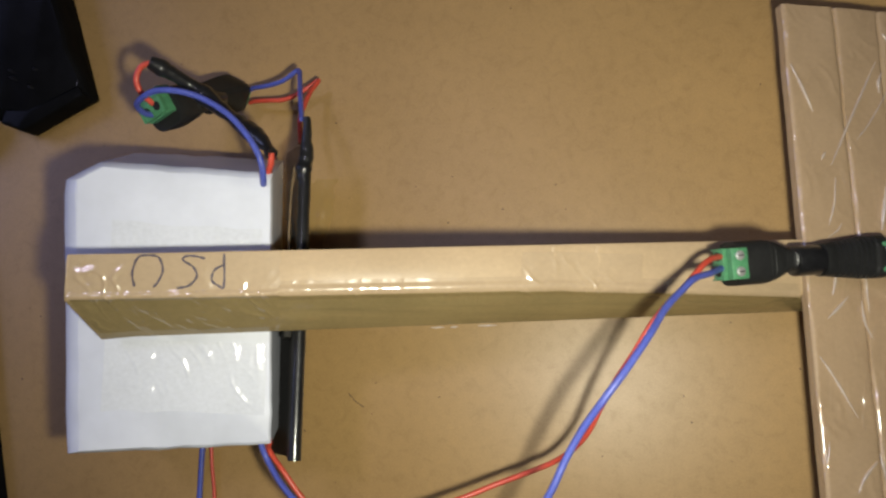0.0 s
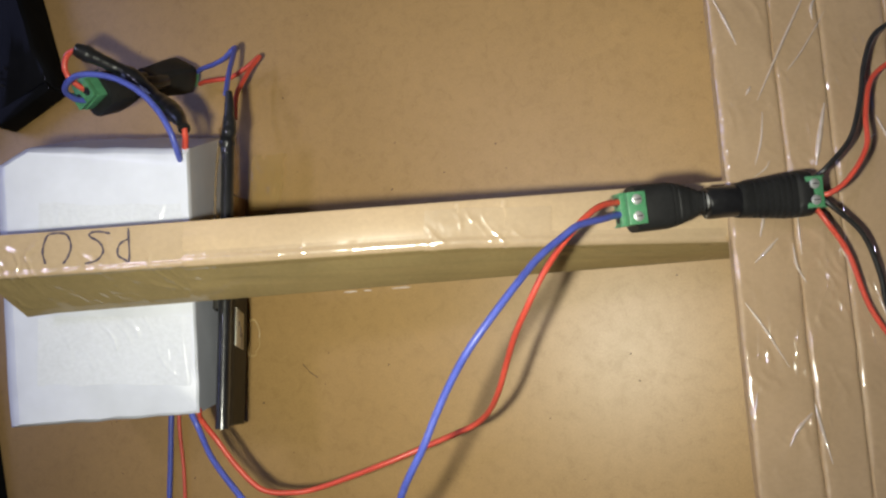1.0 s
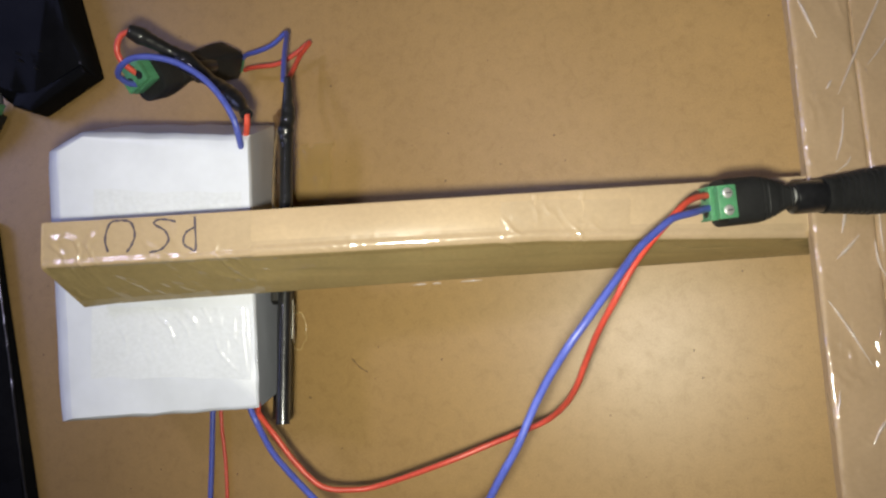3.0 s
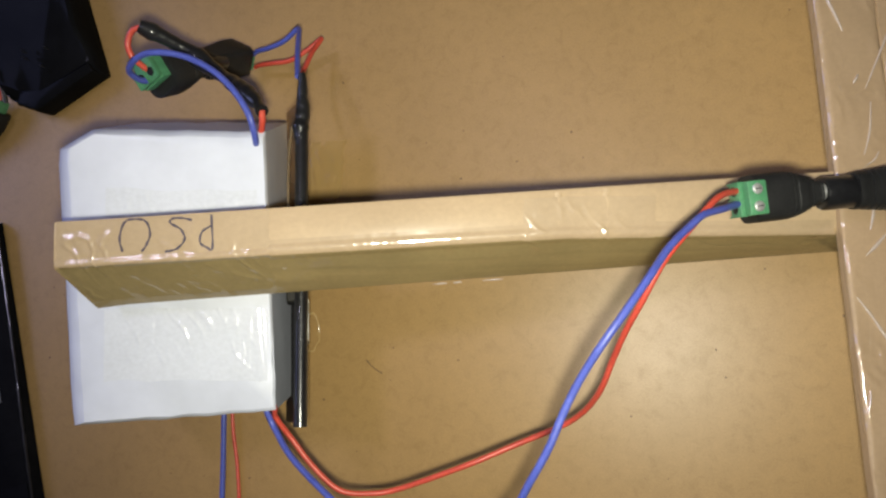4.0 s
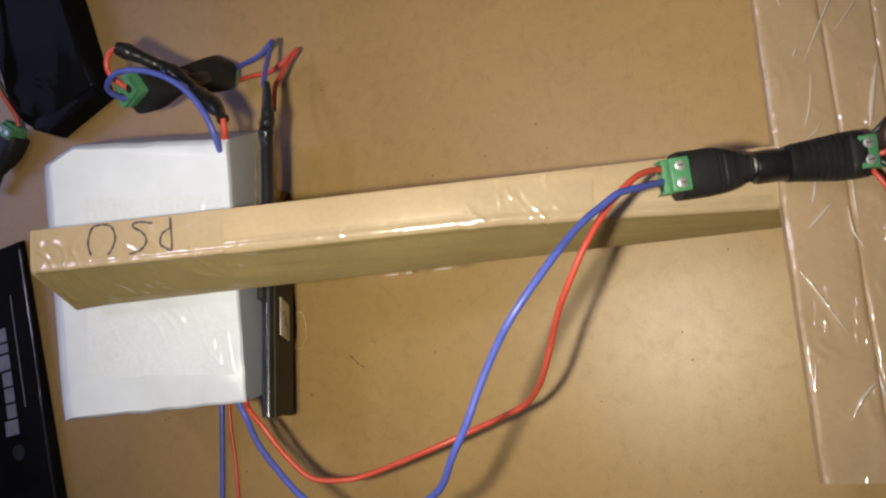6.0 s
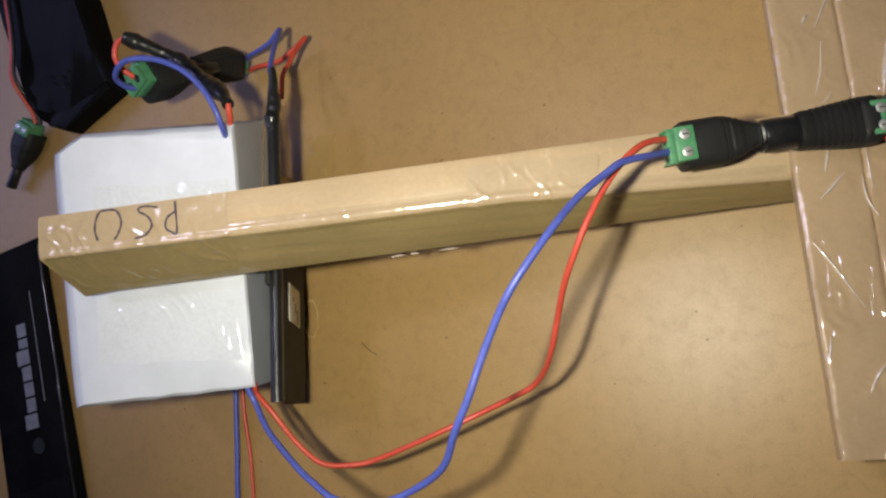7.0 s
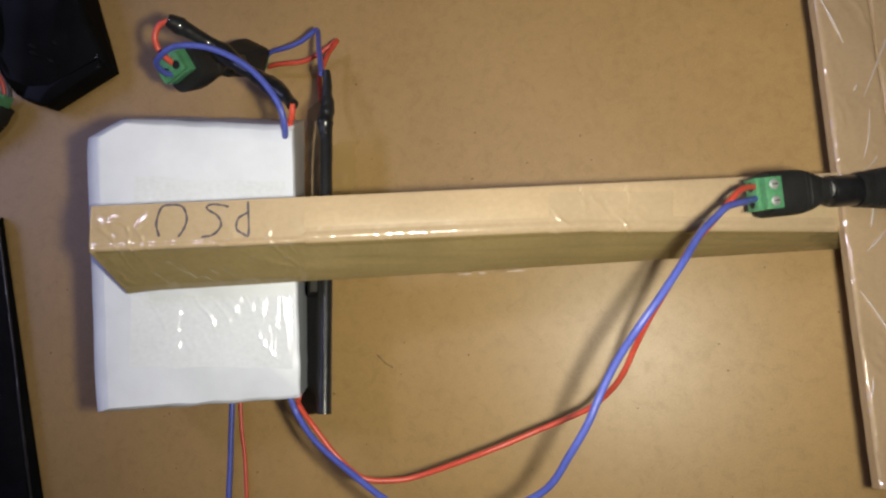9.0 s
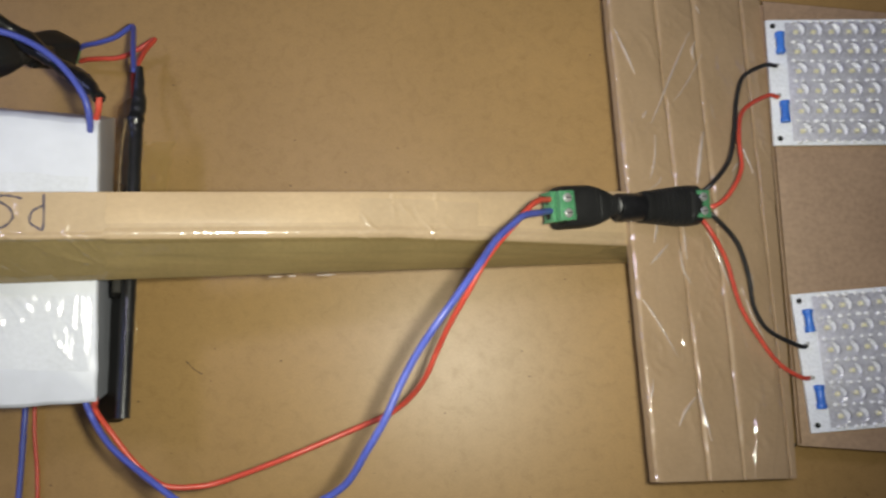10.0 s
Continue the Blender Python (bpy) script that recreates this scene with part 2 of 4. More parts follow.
def rounded_rings(stations, corner=0.3, n=5):
    """Rings of rounded oblongs along x; stations: x, half width in y, half height in z, z centre."""
    rings = []
    for x, hy, hz, zc in stations:
        r = min(hy, hz) * 2 * corner
        ring = []
        for cx, cy, a0 in ((hy - r, hz - r, 0), (-hy + r, hz - r, 90), (-hy + r, -hz + r, 180), (hy - r, -hz + r, 270)):
            for k in range(n):
                a = radians(a0 + 90 * k / (n - 1))
                ring.append((x, cx + r * math.cos(a), zc + cy + r * math.sin(a)))
        rings.append(ring)
    return rings


# ---- frames of the leaning lamp: its arm, and the card plate at its head ----
ARM = Matrix.Translation((-0.05, -0.0127, 0.0705)) @ Matrix.Rotation(radians(16.8), 4, "Y") @ Matrix.Rotation(radians(4.0), 4, "X")
HEAD = ARM @ Matrix.Translation((0.19, 0.02, 0.029)) @ Matrix.Rotation(radians(-7.5), 4, "X")

# ---- the room ----
bm = block((1.6, 1.2, 0.018), (0, 0, -0.009), 0.002)
tabletop = tagged(new("tabletop", mesh_of("tabletop", bm, BOARD)), "brown hardboard tabletop with a faint sheen", "tabletop", kind="structure")
for x in (-0.72, 0.72):
    for y in (-0.52, 0.52):
        leg = new("table_leg", mesh_of("table_leg", block((0.06, 0.06, 0.732), (0, 0, 0), 0.004), LEG))
        leg.location = (x, y, -0.384)
        tagged(leg, "dark stained wooden table leg under the board", "table leg", "legs under the tabletop", "structure")
for name, size, at in (("floor", (2.9, 3.2, 0.1), (0.35, 0, -0.80)), ("ceiling", (2.9, 3.2, 0.1), (0.35, 0, 1.70)), ("wall_east", (0.1, 3.0, 2.4), (1.75, 0, 0.45)),
                       ("wall_north", (2.9, 0.1, 2.4), (0.35, 1.55, 0.45)), ("wall_south", (2.9, 0.1, 2.4), (0.35, -1.55, 0.45))):
    ob = new(name, mesh_of(name, block(size), LEG if name == "floor" else PAINT))
    ob.location = at
    tagged(ob, "plain closing surface of the room, painted" if name != "floor" else "plain dark wooden floor under the table", name.split("_")[0], kind="structure")
west = joined(block((0.1, 0.9, 2.4), (0, 1.05, 0)), block((0.1, 1.6, 2.4), (0, -0.70, 0)), block((0.1, 0.5, 1.05), (0, 0.35, -0.675)), block((0.1, 0.5, 0.65), (0, 0.35, 0.875)))
ob = new("wall_west", mesh_of("wall_west", west, PAINT))
ob.location = (-1.06, 0, 0.45)
tagged(ob, "plain painted wall with a window opening", "wall", kind="structure")

# marks on the board
scratch = new("scratch_mark", mesh_of("scratch_mark", ribbon([(-0.0398, -0.0452), (-0.036, -0.0488), (-0.0325, -0.0508)], 0.0005, 0.00025), DARKMARK))
tagged(scratch, "short dark scratch in the hardboard surface", "scratch", kind="structure")
rnd = random.Random(4)
bm = bmesh.new()
for k in range(260):
    x, y, r = rnd.uniform(-0.26, 0.36), rnd.uniform(-0.2, 0.22), rnd.uniform(0.0002, 0.0006)
    ring = [bm.verts.new((x + r * math.cos(a) * rnd.uniform(0.5, 1.3), y + r * math.sin(a) * rnd.uniform(0.5, 1.3), 0.0002)) for a in (0, 1, 2, 3.1, 4.2, 5.3)]
    bm.faces.new(ring)
specks = new("speck_marks", mesh_of("speck_marks", bm, DARKMARK))
tagged(specks, "tiny dark fibre specks scattered over the hardboard", "specks", kind="stuff")

# thin amber ring, raised a little from the board
AMBER = mottled("amber_gloss", (0.40, 0.27, 0.11), (0.50, 0.35, 0.15), 300, 0.35, 500, coat=0.3)
ring = [(-0.0650 + (0.0036 + 0.0006 * math.sin(3 * k)) * math.cos(k * math.pi / 8), -0.0335 + 0.0082 * math.sin(k * math.pi / 8), 0.0003) for k in range(17)]
glue = new("amber_ring", mesh_of("amber_ring", tube(ring, lambda u: 0.00022 + 0.0003 * math.sin(7 * u) ** 2, 8, 6, 0.4), AMBER))
tagged(glue, "thin raised amber ring on the hardboard", "glue trace")


def caustic_patch():
    """A crumpled amber sheet standing in for the caustic thrown onto the board."""
    bm = bmesh.new()
    g = []
    for i in range(31):
        row = []
        for j in range(37):
            u, v = i / 30, j / 36
            x, y = -0.0700 + 0.0200 * u * (0.75 + 0.25 * v) + 0.003 * v, 0.0150 + 0.0350 * v
            fade = min(1.0, 4 * u, 4 * (1 - u), 5 * (1 - v))
            z = 0.0003 + fade * (0.0010 * max(0.0, 1 - 4.5 * abs(noise.noise(Vector((x * 150 + y * 30, y * 45, 4))))) + 0.0003 * (1 + noise.noise(Vector((x * 420, y * 300, 8)))))
            row.append(bm.verts.new((x + 0.0012 * noise.noise(Vector((y * 160, 1, 0))), y, z)))
        g.append(row)
    for i in range(30):
        for j in range(36):
            if noise.noise(Vector((i * 0.16, j * 0.12, 5))) + 0.9 * min(i, 30 - i, 40 - j) / 8 > 0.25:
                bm.faces.new((g[i][j], g[i + 1][j], g[i + 1][j + 1], g[i][j + 1]))
    bmesh.ops.delete(bm, geom=[v for v in bm.verts if not v.link_faces], context="VERTS")
    ob = new("caustic_patch", mesh_of("caustic_patch", bm, AMBERCAUSTIC))
    return tagged(ob, "crumpled amber sheet standing in for a caustic on the hardboard", "tape scrap")


def amber_caustic():
    m = bpy.data.materials.new("amber_caustic")
    m.use_nodes = True
    nt = m.node_tree
    nt.nodes.clear()
    out, mx = nt.nodes.new("ShaderNodeOutputMaterial"), nt.nodes.new("ShaderNodeMixShader")
    tr, gl = nt.nodes.new("ShaderNodeBsdfTransparent"), nt.nodes.new("ShaderNodeBsdfPrincipled")
    tr.inputs[0].default_value = (0.97, 0.93, 0.82, 1)
    # golden colour of the light thrown on the board
    gl.inputs["Base Color"].default_value = (0.56, 0.40, 0.17, 1)
    gl.inputs["Roughness"].default_value = 0.16
    mx.inputs[0].default_value = 0.30
    nt.links.new(tr.outputs[0], mx.inputs[1])
    nt.links.new(gl.outputs[0], mx.inputs[2])
    nt.links.new(mx.outputs[0], out.inputs[0])
    return m


AMBERCAUSTIC = amber_caustic()
caustic_patch()


def pucker(x, y, seed, lean=0.5):
    """Height, 0 to about 1, of the sparse ridges and dents in loosely stuck tape."""
    p = Vector((x + lean * y, y - 0.3 * x, 0)) + 0.004 * noise.noise_vector(Vector((x * 90, y * 90, seed)))
    a = noise.noise(Vector((p.x * 170, p.y * 75, seed * 1.7)))
    where = max(0.0, min(1.0, 0.35 + 1.6 * noise.noise(Vector((x * 75, y * 75, seed + 11)))))
    return where * max(0.0, 1 - abs(a) * 5.5) ** 1.5 * 0.8 + 0.20 * (0.5 + noise.noise(Vector((x * 210, y * 210, seed)))) + 0.16 * where * noise.noise(Vector((x * 520, y * 400, seed + 2)))


# ---- white box on its block ----
def white_box():
    t = thing("power_supply_box", "white card box with a clipped corner, taped, leaning", "box", ARM, kind="")
    outer = [(-0.0686, -0.0537), (0.0024, -0.0484), (-0.0020, 0.0499), (-0.0626, 0.0512), (-0.0758, 0.0434)]
    inset = (0.0014, 0.0007, 0.0028, 0.0032, 0.0056)
    drop = (0.0030, 0.0008, 0.0018, 0.0040, 0.0046)
    D = 0.050
    inner = []
    for i in range(5):
        p, a, b = Vector(outer[i]), Vector(outer[i - 1]), Vector(outer[(i + 1) % 5])
        u, v = (p - a).normalized(), (b - p).normalized()
        nu, nv = Vector((-u.y, u.x)), Vector((-v.y, v.x))
        det = u.x * v.y - u.y * v.x
        w = nv * inset[i] - nu * inset[i - 1]
        inner.append(p + nu * inset[i - 1] + u * ((w.x * v.y - w.y * v.x) / det))
    rim, core = [], []
    for i in range(5):
        p, b, q, c = Vector(outer[i]), Vector(outer[(i + 1) % 5]), inner[i], inner[(i + 1) % 5]
        for k in range(18):
            w = k / 18
            e = p.lerp(b, w)
            crumple = Vector((noise.noise(Vector((e.x * 120, e.y * 120, 1))), noise.noise(Vector((e.x * 120, e.y * 120, 6)))))
            pull = (q.lerp(c, w) - e) * (0.10 if k in (0,) else 0.03 if k in (1, 17) else 0.0)
            e = e + crumple * 0.0004 + pull
            z = -(drop[i] * (1 - w) + drop[(i + 1) % 5] * w) + 0.0004 * crumple.x
            rim.append((e, z))
            core.append(q.lerp(c, w) + crumple * 0.0005)
    rings = [[(e.x, e.y + max(0.0, e.y) / 0.05 * (0.0100 + 0.030 * (e.x + 0.065)), -D) for e, z in rim], [(e.x, e.y, z - 0.0007) for e, z in rim], [(e.lerp(q, 0.06).x, e.lerp(q, 0.06).y, z) for (e, z), q in zip(rim, core)],
             [(e.lerp(q, 0.5).x, e.lerp(q, 0.5).y, z * 0.48 + 0.0008 * noise.noise(Vector((e.x * 200, e.y * 200, 9)))) for (e, z), q in zip(rim, core)],
             [(e.lerp(q, 0.92).x, e.lerp(q, 0.92).y, z * 0.05) for (e, z), q in zip(rim, core)], [(q.x, q.y, 0.0) for q in core]]
    part("carton", loft(rings), WHITE, t, "white card carton with worn edges")
    # clear tape puckered over the card on both sides of the arm
    for x0, x1, y0, y1, high, seed in ((-0.057, -0.0005, -0.0375, -0.0125, 0.00034, 3), (-0.057, -0.0045, 0.0185, 0.0290, 0.00020, 8)):
        bm = bmesh.new()
        nx, ny = int((x1 - x0) / 0.0005), int((y1 - y0) / 0.0005)
        g = []
        for i in range(nx + 1):
            row = []
            for j in range(ny + 1):
                x, y = x0 + (x1 - x0) * i / nx, y0 + (y1 - y0) * j / ny
                fade = min(1.0, 6 * i / nx, 6 * (nx - i) / nx, 3.5 * j / ny if seed == 3 else 99, 2.5 * (ny - j) / ny if seed == 8 else 99)
                row.append(bm.verts.new((x, y + 0.0012 * noise.noise(Vector((x * 110, y * 20, seed))), 0.00012 + fade * high * pucker(x, y, seed))))
            g.append(row)
        for i in range(nx):
            for j in range(ny):
                bm.faces.new((g[i][j], g[i + 1][j], g[i + 1][j + 1], g[i][j + 1]))
        part("tape", bm, WHITEGLOSS, t, "puckered clear tape over white card")
    return t


WHITEGLOSS = taped_card("taped_white_card", (0.570, 0.590, 0.645), (0.632, 0.654, 0.715), 0.40, 26, 0.7, 0.13, 1.5)
white_box()

# block of folded card under the box
rings = []
for x, z in ((-0.118, 0.036), (-0.070, 0.0215)):
    rings.append([(x, -0.045, 0.0), (x, 0.030, 0.0), (x, 0.030, z + 0.002), (x, -0.045, z - 0.0045)])
ob = new("support_block", mesh_of("support_block", loft(rings), RAWCARD))
tagged(ob, "brown cardboard wedge under the white box", "block")


# ---- the arm ----
def beam():
    t = thing("cardboard_arm", "long folded cardboard arm with clear tape, its side coloured darker", "arm", ARM)
    rings = []
    n = 60
    for i in range(n + 1):
        x = -0.0635 + (0.226 + 0.0635) * i / n
        u = (x + 0.0635) / 0.2535
        a = Vector((0.0165 + 0.0668 * (x + 0.063), 0.0262))
        b = Vector((0.0020 + (0.0118 - 0.0020) * min(1, (x + 0.0625) / 0.1625) + 0.010 * max(0, x - 0.1), 0.0262))
        c = Vector((-0.0122 + 0.0735 * (x + 0.057), 0.0115))
        d = Vector((0.004 + 0.075 * (x + 0.06), 0.0006))
        w = 0.0004 * noise.noise(Vector((x * 60, 1.0, 0))) + 0.0002 * noise.noise(Vector((x * 240, 5.0, 0)))
        c.y += 2.0 * w
        b.y += 0.5 * w
        skew = 0.0085 * max(0, 1 - i / 4)
        quad = [(a, 0.0), (b, 0.0), (c, skew), (d, skew)]
        ring = []
        for k in range(4):
            p, sk = quad[k]
            before, after = quad[k - 1][0], quad[(k + 1) % 4][0]
            for other in (before, after):
                q = p + (other - p).normalized() * 0.0015
                ring.append((x + sk * (1 if i < 4 else 0), q.x, q.y))
            m = p + ((before - p).normalized() + (after - p).normalized()) * 0.00040
            ring.insert(len(ring) - 1, (x + sk * (1 if i < 4 else 0), m.x, m.y))
        rings.append(ring)
    bm = loft(rings)
    bm.faces.ensure_lookup_table()
    # side faces get the darker colour that carries their shade
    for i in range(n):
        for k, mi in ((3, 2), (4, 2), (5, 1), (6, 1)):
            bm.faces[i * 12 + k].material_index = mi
    part("tube", bm, [CARD, SHADEDSIDE, EDGE], t, "square brown cardboard tube, twisted a little")
    # overlapping tape ends
    for x0, x1, seed in ((0.096, 0.1015, 1), (0.112, 0.1175, 2)):
        bm = bmesh.new()
        rows = []
        for j in range(13):
            y = 0.0258 + 0.0012 * (seed - 1) - 0.0138 * j / 12
            dx = 0.0012 * noise.noise(Vector((y * 300, seed * 3.3, 0)))
            rows.append([bm.verts.new((x0 + dx + s * 0.0011, y, 0.0263 + (0.00035 if s == 1 else 0.00005))) for s in (0, 1, 2)])
        for a, b in zip(rows, rows[1:]):
            for s in (0, 1):
                bm.faces.new((a[s], a[s + 1], b[s + 1], b[s]))
        part("tape_crease", bm, CARD, t, "raised crease in the clear tape")
    # clear tape wrapped over the lower edge: a full wrap at the end, narrower strips along the edge
    def wrap(x0, x1, up, down, high, seed, turn, lift=0.00014):
        nx, ns = int((x1 - x0) / 0.0005), int((up + down) / 0.0005)
        bm = bmesh.new()
        g = []
        for i in range(nx + 1):
            x = x0 + (x1 - x0) * i / nx
            b = Vector((0.0020 + (0.0118 - 0.0020) * min(1, (x + 0.0625) / 0.1625) + 0.010 * max(0, x - 0.1), 0.0262))
            c = Vector((-0.0122 + 0.0735 * (x + 0.057), 0.0115))
            side = (c - b).normalized()
            out = Vector((side.y, -side.x))
            row = []
            for k in range(ns + 1):
                d = -up + (up + down) * k / ns
                if d < -turn:
                    p, nn = b + Vector((-d, 0)), Vector((0, 1))
                elif d > turn:
                    p, nn = b + side * d, out
                else:
                    w = (d + turn) / (2 * turn)
                    p = (b + Vector((turn, 0))) * (1 - w) ** 2 + b * (2 * w * (1 - w)) + (b + side * turn) * w * w
                    nn = (Vector((0, 1)) * (1 - w) + out * w).normalized()
                fade = min(1.0, i / 8, (nx - i) / 8, 4 * k / ns, 4 * (ns - k) / ns)
                q = p + nn * (lift + fade * high * (1 + 1.6 * max(0.0, min(1.0, (-0.040 - x) / 0.015))) * pucker(x, d, seed, -0.4) + 0.00060 * max(0.0, 1 - (d / turn) ** 2))
                row.append(bm.verts.new((x + 0.0009 * noise.noise(Vector((d * 400, seed, 0))) + 0.0090 * max(0.0, d / 0.0175) * max(0.0, 1 - (x + 0.0635) / 0.0193), q.x, q.y)))
            g.append(row)
        for i in range(nx):
            for k in range(ns):
                f2 = bm.faces.new((g[i][k], g[i + 1][k], g[i + 1][k + 1], g[i][k + 1]))
                # past the edge the wrap takes the shaded side colour
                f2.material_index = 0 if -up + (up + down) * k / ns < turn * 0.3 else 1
        return part("tape_wrap", bm, [TOPTAPE, SHADEDTAPE], t, "puckered clear tape over the card edge")

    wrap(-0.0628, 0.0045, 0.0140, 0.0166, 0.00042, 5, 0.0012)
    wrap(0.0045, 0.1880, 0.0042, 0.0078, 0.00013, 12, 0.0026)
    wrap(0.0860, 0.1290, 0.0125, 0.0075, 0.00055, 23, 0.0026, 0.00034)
    # small tape folds added along the lower edge, pale for the glints there
    for x0, ln, r in ((0.0570, 0.0050, 0.00034), (0.0640, 0.0030, 0.0003), (0.0740, 0.0070, 0.00034)):
        pts = [(x, -0.0125 + 0.0735 * (x + 0.057), 0.0114 + 0.0004 * math.sin(900 * x)) for x in (x0, x0 + ln * 0.35, x0 + ln * 0.7, x0 + ln)]
        part("tape_fold", tube(pts, lambda u: r * (0.3 + 0.7 * math.sin(math.pi * u)), 8, 8, 0.5), FOLD, t, "fold of tape along the lower edge, coloured pale for its glint")
    strokes = {
        "u": [(-0.0417, 0.0070), (-0.0427, 0.0108), (-0.0412, 0.0155), (-0.0378, 0.0164), (-0.0345, 0.0158), (-0.0331, 0.0123), (-0.0343, 0.0089), (-0.0358, 0.0070)],
        "s": [(-0.0199, 0.0162), (-0.0235, 0.0168), (-0.0263, 0.0165), (-0.0267, 0.0153), (-0.0235, 0.0135), (-0.0222, 0.0107), (-0.0246, 0.0079), (-0.0284, 0.0070)],
        "p": [(-0.0138, 0.0178), (-0.0134, 0.0082), (-0.0152, 0.0083), (-0.0173, 0.0097), (-0.0167, 0.0128), (-0.0137, 0.0146)],
    }
    for key, pts in strokes.items():
        part("letter_" + key, ribbon([(x, 0.0122 + (y - 0.0122) * 1.10) for x, y in pts], 0.00070, 0.0268), INK, t, "handwritten letter " + key.upper() + " in dark marker")
    return t


beam()


# ---- card plate at the head ----
def head_plate():
    t = thing("head_plate", "flat folded corrugated cardboard plate wrapped in shiny clear tape", "cardboard plate", HEAD)
    edges = [(-0.0058, 0.0022), (0.0150, 0.0236), (0.0325, 0.0386), (0.0560, 0.0586), (0.0665, 0.0610)]
    top, low = 0.103, -0.0938
    for k in range(4):
        (a1, a0), (b1, b0) = edges[k], edges[k + 1]
        g = 0.00006
        outline = [(a0 + g, low + 0.0020 * k), (b0 - g, low + 0.0020 * (k + 1)), (b1 - g, top), (a1 + g, top)]
        n = 190
        rings = []
        for i in range(n + 1):
            v = i / n
            y = low + (top - low) * v
            x0, x1 = outline[0][0] + (outline[3][0] - outline[0][0]) * v, outline[1][0] + (outline[2][0] - outline[1][0]) * v
            ring = []
            section = [(0, -0.0045), (1, -0.0045), (1, -0.0006), (0.97, 0.0)] + [(0.94 - 0.04 * q, 0.0002) for q in range(23)] + [(0.025, 0.0), (0, -0.0006)]
            for u, z in section:
                x = x0 + (x1 - x0) * u
                dz = 0.0 if z <= 0 else 0.0004 * noise.noise(Vector((x * 70, y * 40, k))) + 0.00050 * pucker(x, y, 31 + 5 * k, 0.9) * min(1, 8 * u, 8 * (1 - u))
                ring.append((x + 0.0003 * noise.noise(Vector((y * 60, k + u, 3))), y, z + dz))
            rings.append(ring)
        part("panel", loft(rings), PLATE, t)
    # folds of the clear tape, standing a little proud of the card; their glint is partly in the pale colour
    folds = [
        [(0.0304, 0.0822), (0.0205, 0.0627), (0.0101, 0.0408)], [(0.0355, 0.0729), (0.0265, 0.0585), (0.0209, 0.0513)], [(0.0115, 0.0363), (0.0103, 0.0266), (0.0077, 0.0178)],
        [(0.0328, 0.0396), (0.0302, 0.0282), (0.0283, 0.0177)], [(0.0208, 0.0059), (0.0207, -0.0041), (0.0212, -0.0128)], [(0.0300, 0.0021), (0.0350, -0.0110), (0.0390, -0.0219)],
        [(0.0218, -0.0614), (0.0229, -0.0675), (0.0259, -0.0800)], [(-0.0035, 0.0790), (0.0010, 0.0688), (0.0042, 0.0609)], [(0.0340, 0.0940), (0.0350, 0.0925), (0.0358, 0.0904)],
        [(0.0185, -0.0088), (0.0192, -0.0164), (0.0221, -0.0220)], [(0.0015, -0.0285), (0.0064, -0.0358), (0.0145, -0.0495)], [(0.0082, 0.0459), (0.0072, 0.0443), (0.0062, 0.0426)],
        [(0.0440, -0.0220), (0.0475, -0.0330), (0.0520, -0.0420)], [(0.0500, 0.0350), (0.0520, 0.0300), (0.0545, 0.0240)],
    ]
    rnd1 = random.Random(5)
    for k in range(9):
        x, y, a, ln = rnd1.uniform(0.002, 0.050), rnd1.choice((rnd1.uniform(0.0, 0.100), rnd1.uniform(-0.085, 0.0))), rnd1.gauss(1.15, 0.25), rnd1.uniform(0.003, 0.008)
        folds.append([(x - ln * math.cos(a), y - ln * math.sin(a)), (x + rnd1.uniform(-0.0012, 0.0012), y), (x + ln * math.cos(a), y + ln * math.sin(a))])
    for k, f3 in enumerate(folds):
        r = rnd1.uniform(0.00060, 0.00110) * (1.5 if k in (0, 3) else 1.0)
        r *= 0.5
        pts = [(x, y, 0.00035 + (0.0002 if i == 1 else 0.0)) for i, (x, y) in enumerate(f3)]
        part("tape_fold", tube(pts, lambda u: r * (0.35 + 0.65 * math.sin(math.pi * u)), 10, 10, 0.45), FOLD, t, "raised fold of clear tape, coloured pale for its glint")
    part("corner_tab", prism([(0.0582, -0.0880), (0.0632, -0.0815), (0.0586, -0.0800)], -0.0030, -0.0010, 0.0002), SLEEVE, t, "dark folded tape corner")
    return t


head_plate()


# ---- connectors ----
def terminal(parent, x, side, z=0.0, screws=True):
    """A green two-pole screw terminal; side: -1 when its wires leave towards -x."""
    t = part("terminal_block", joined(block((0.0060, 0.0102, 0.0095), (x, 0, z), 0.0004), block((0.0016, 0.0102, 0.0060), (x + side * 0.0036, 0, z - 0.0012), 0.0003),
                                      *[block((0.0022, 0.0006, 0.0066), (x + side * 0.0039, y, z - 0.0009), 0.0001) for y in (-0.0049, 0.0, 0.0049)]), GREEN, parent, "green plastic screw terminal")
    # black bars and discs put the shade of the openings into colour
    for y in (-0.0026, 0.0026):
        part("screw", joined(disc(0.0017, 0.0012, (x, y, z + 0.0047), 18, "Z", 0.0006)), STEEL, t, "steel screw head")
        part("slot", block((0.0020, 0.0003, 0.0002), (x, y, z + 0.00530)), BLACKPVC, t, "black bar drawn for the shade in a screw head")
        part("wire_hole_shade", disc(0.0015, 0.0006, (x + side * 0.0043, y, z - 0.0012), 14, "X"), BLACK, t, "black disc drawn for the shade in a wire opening")
    return t


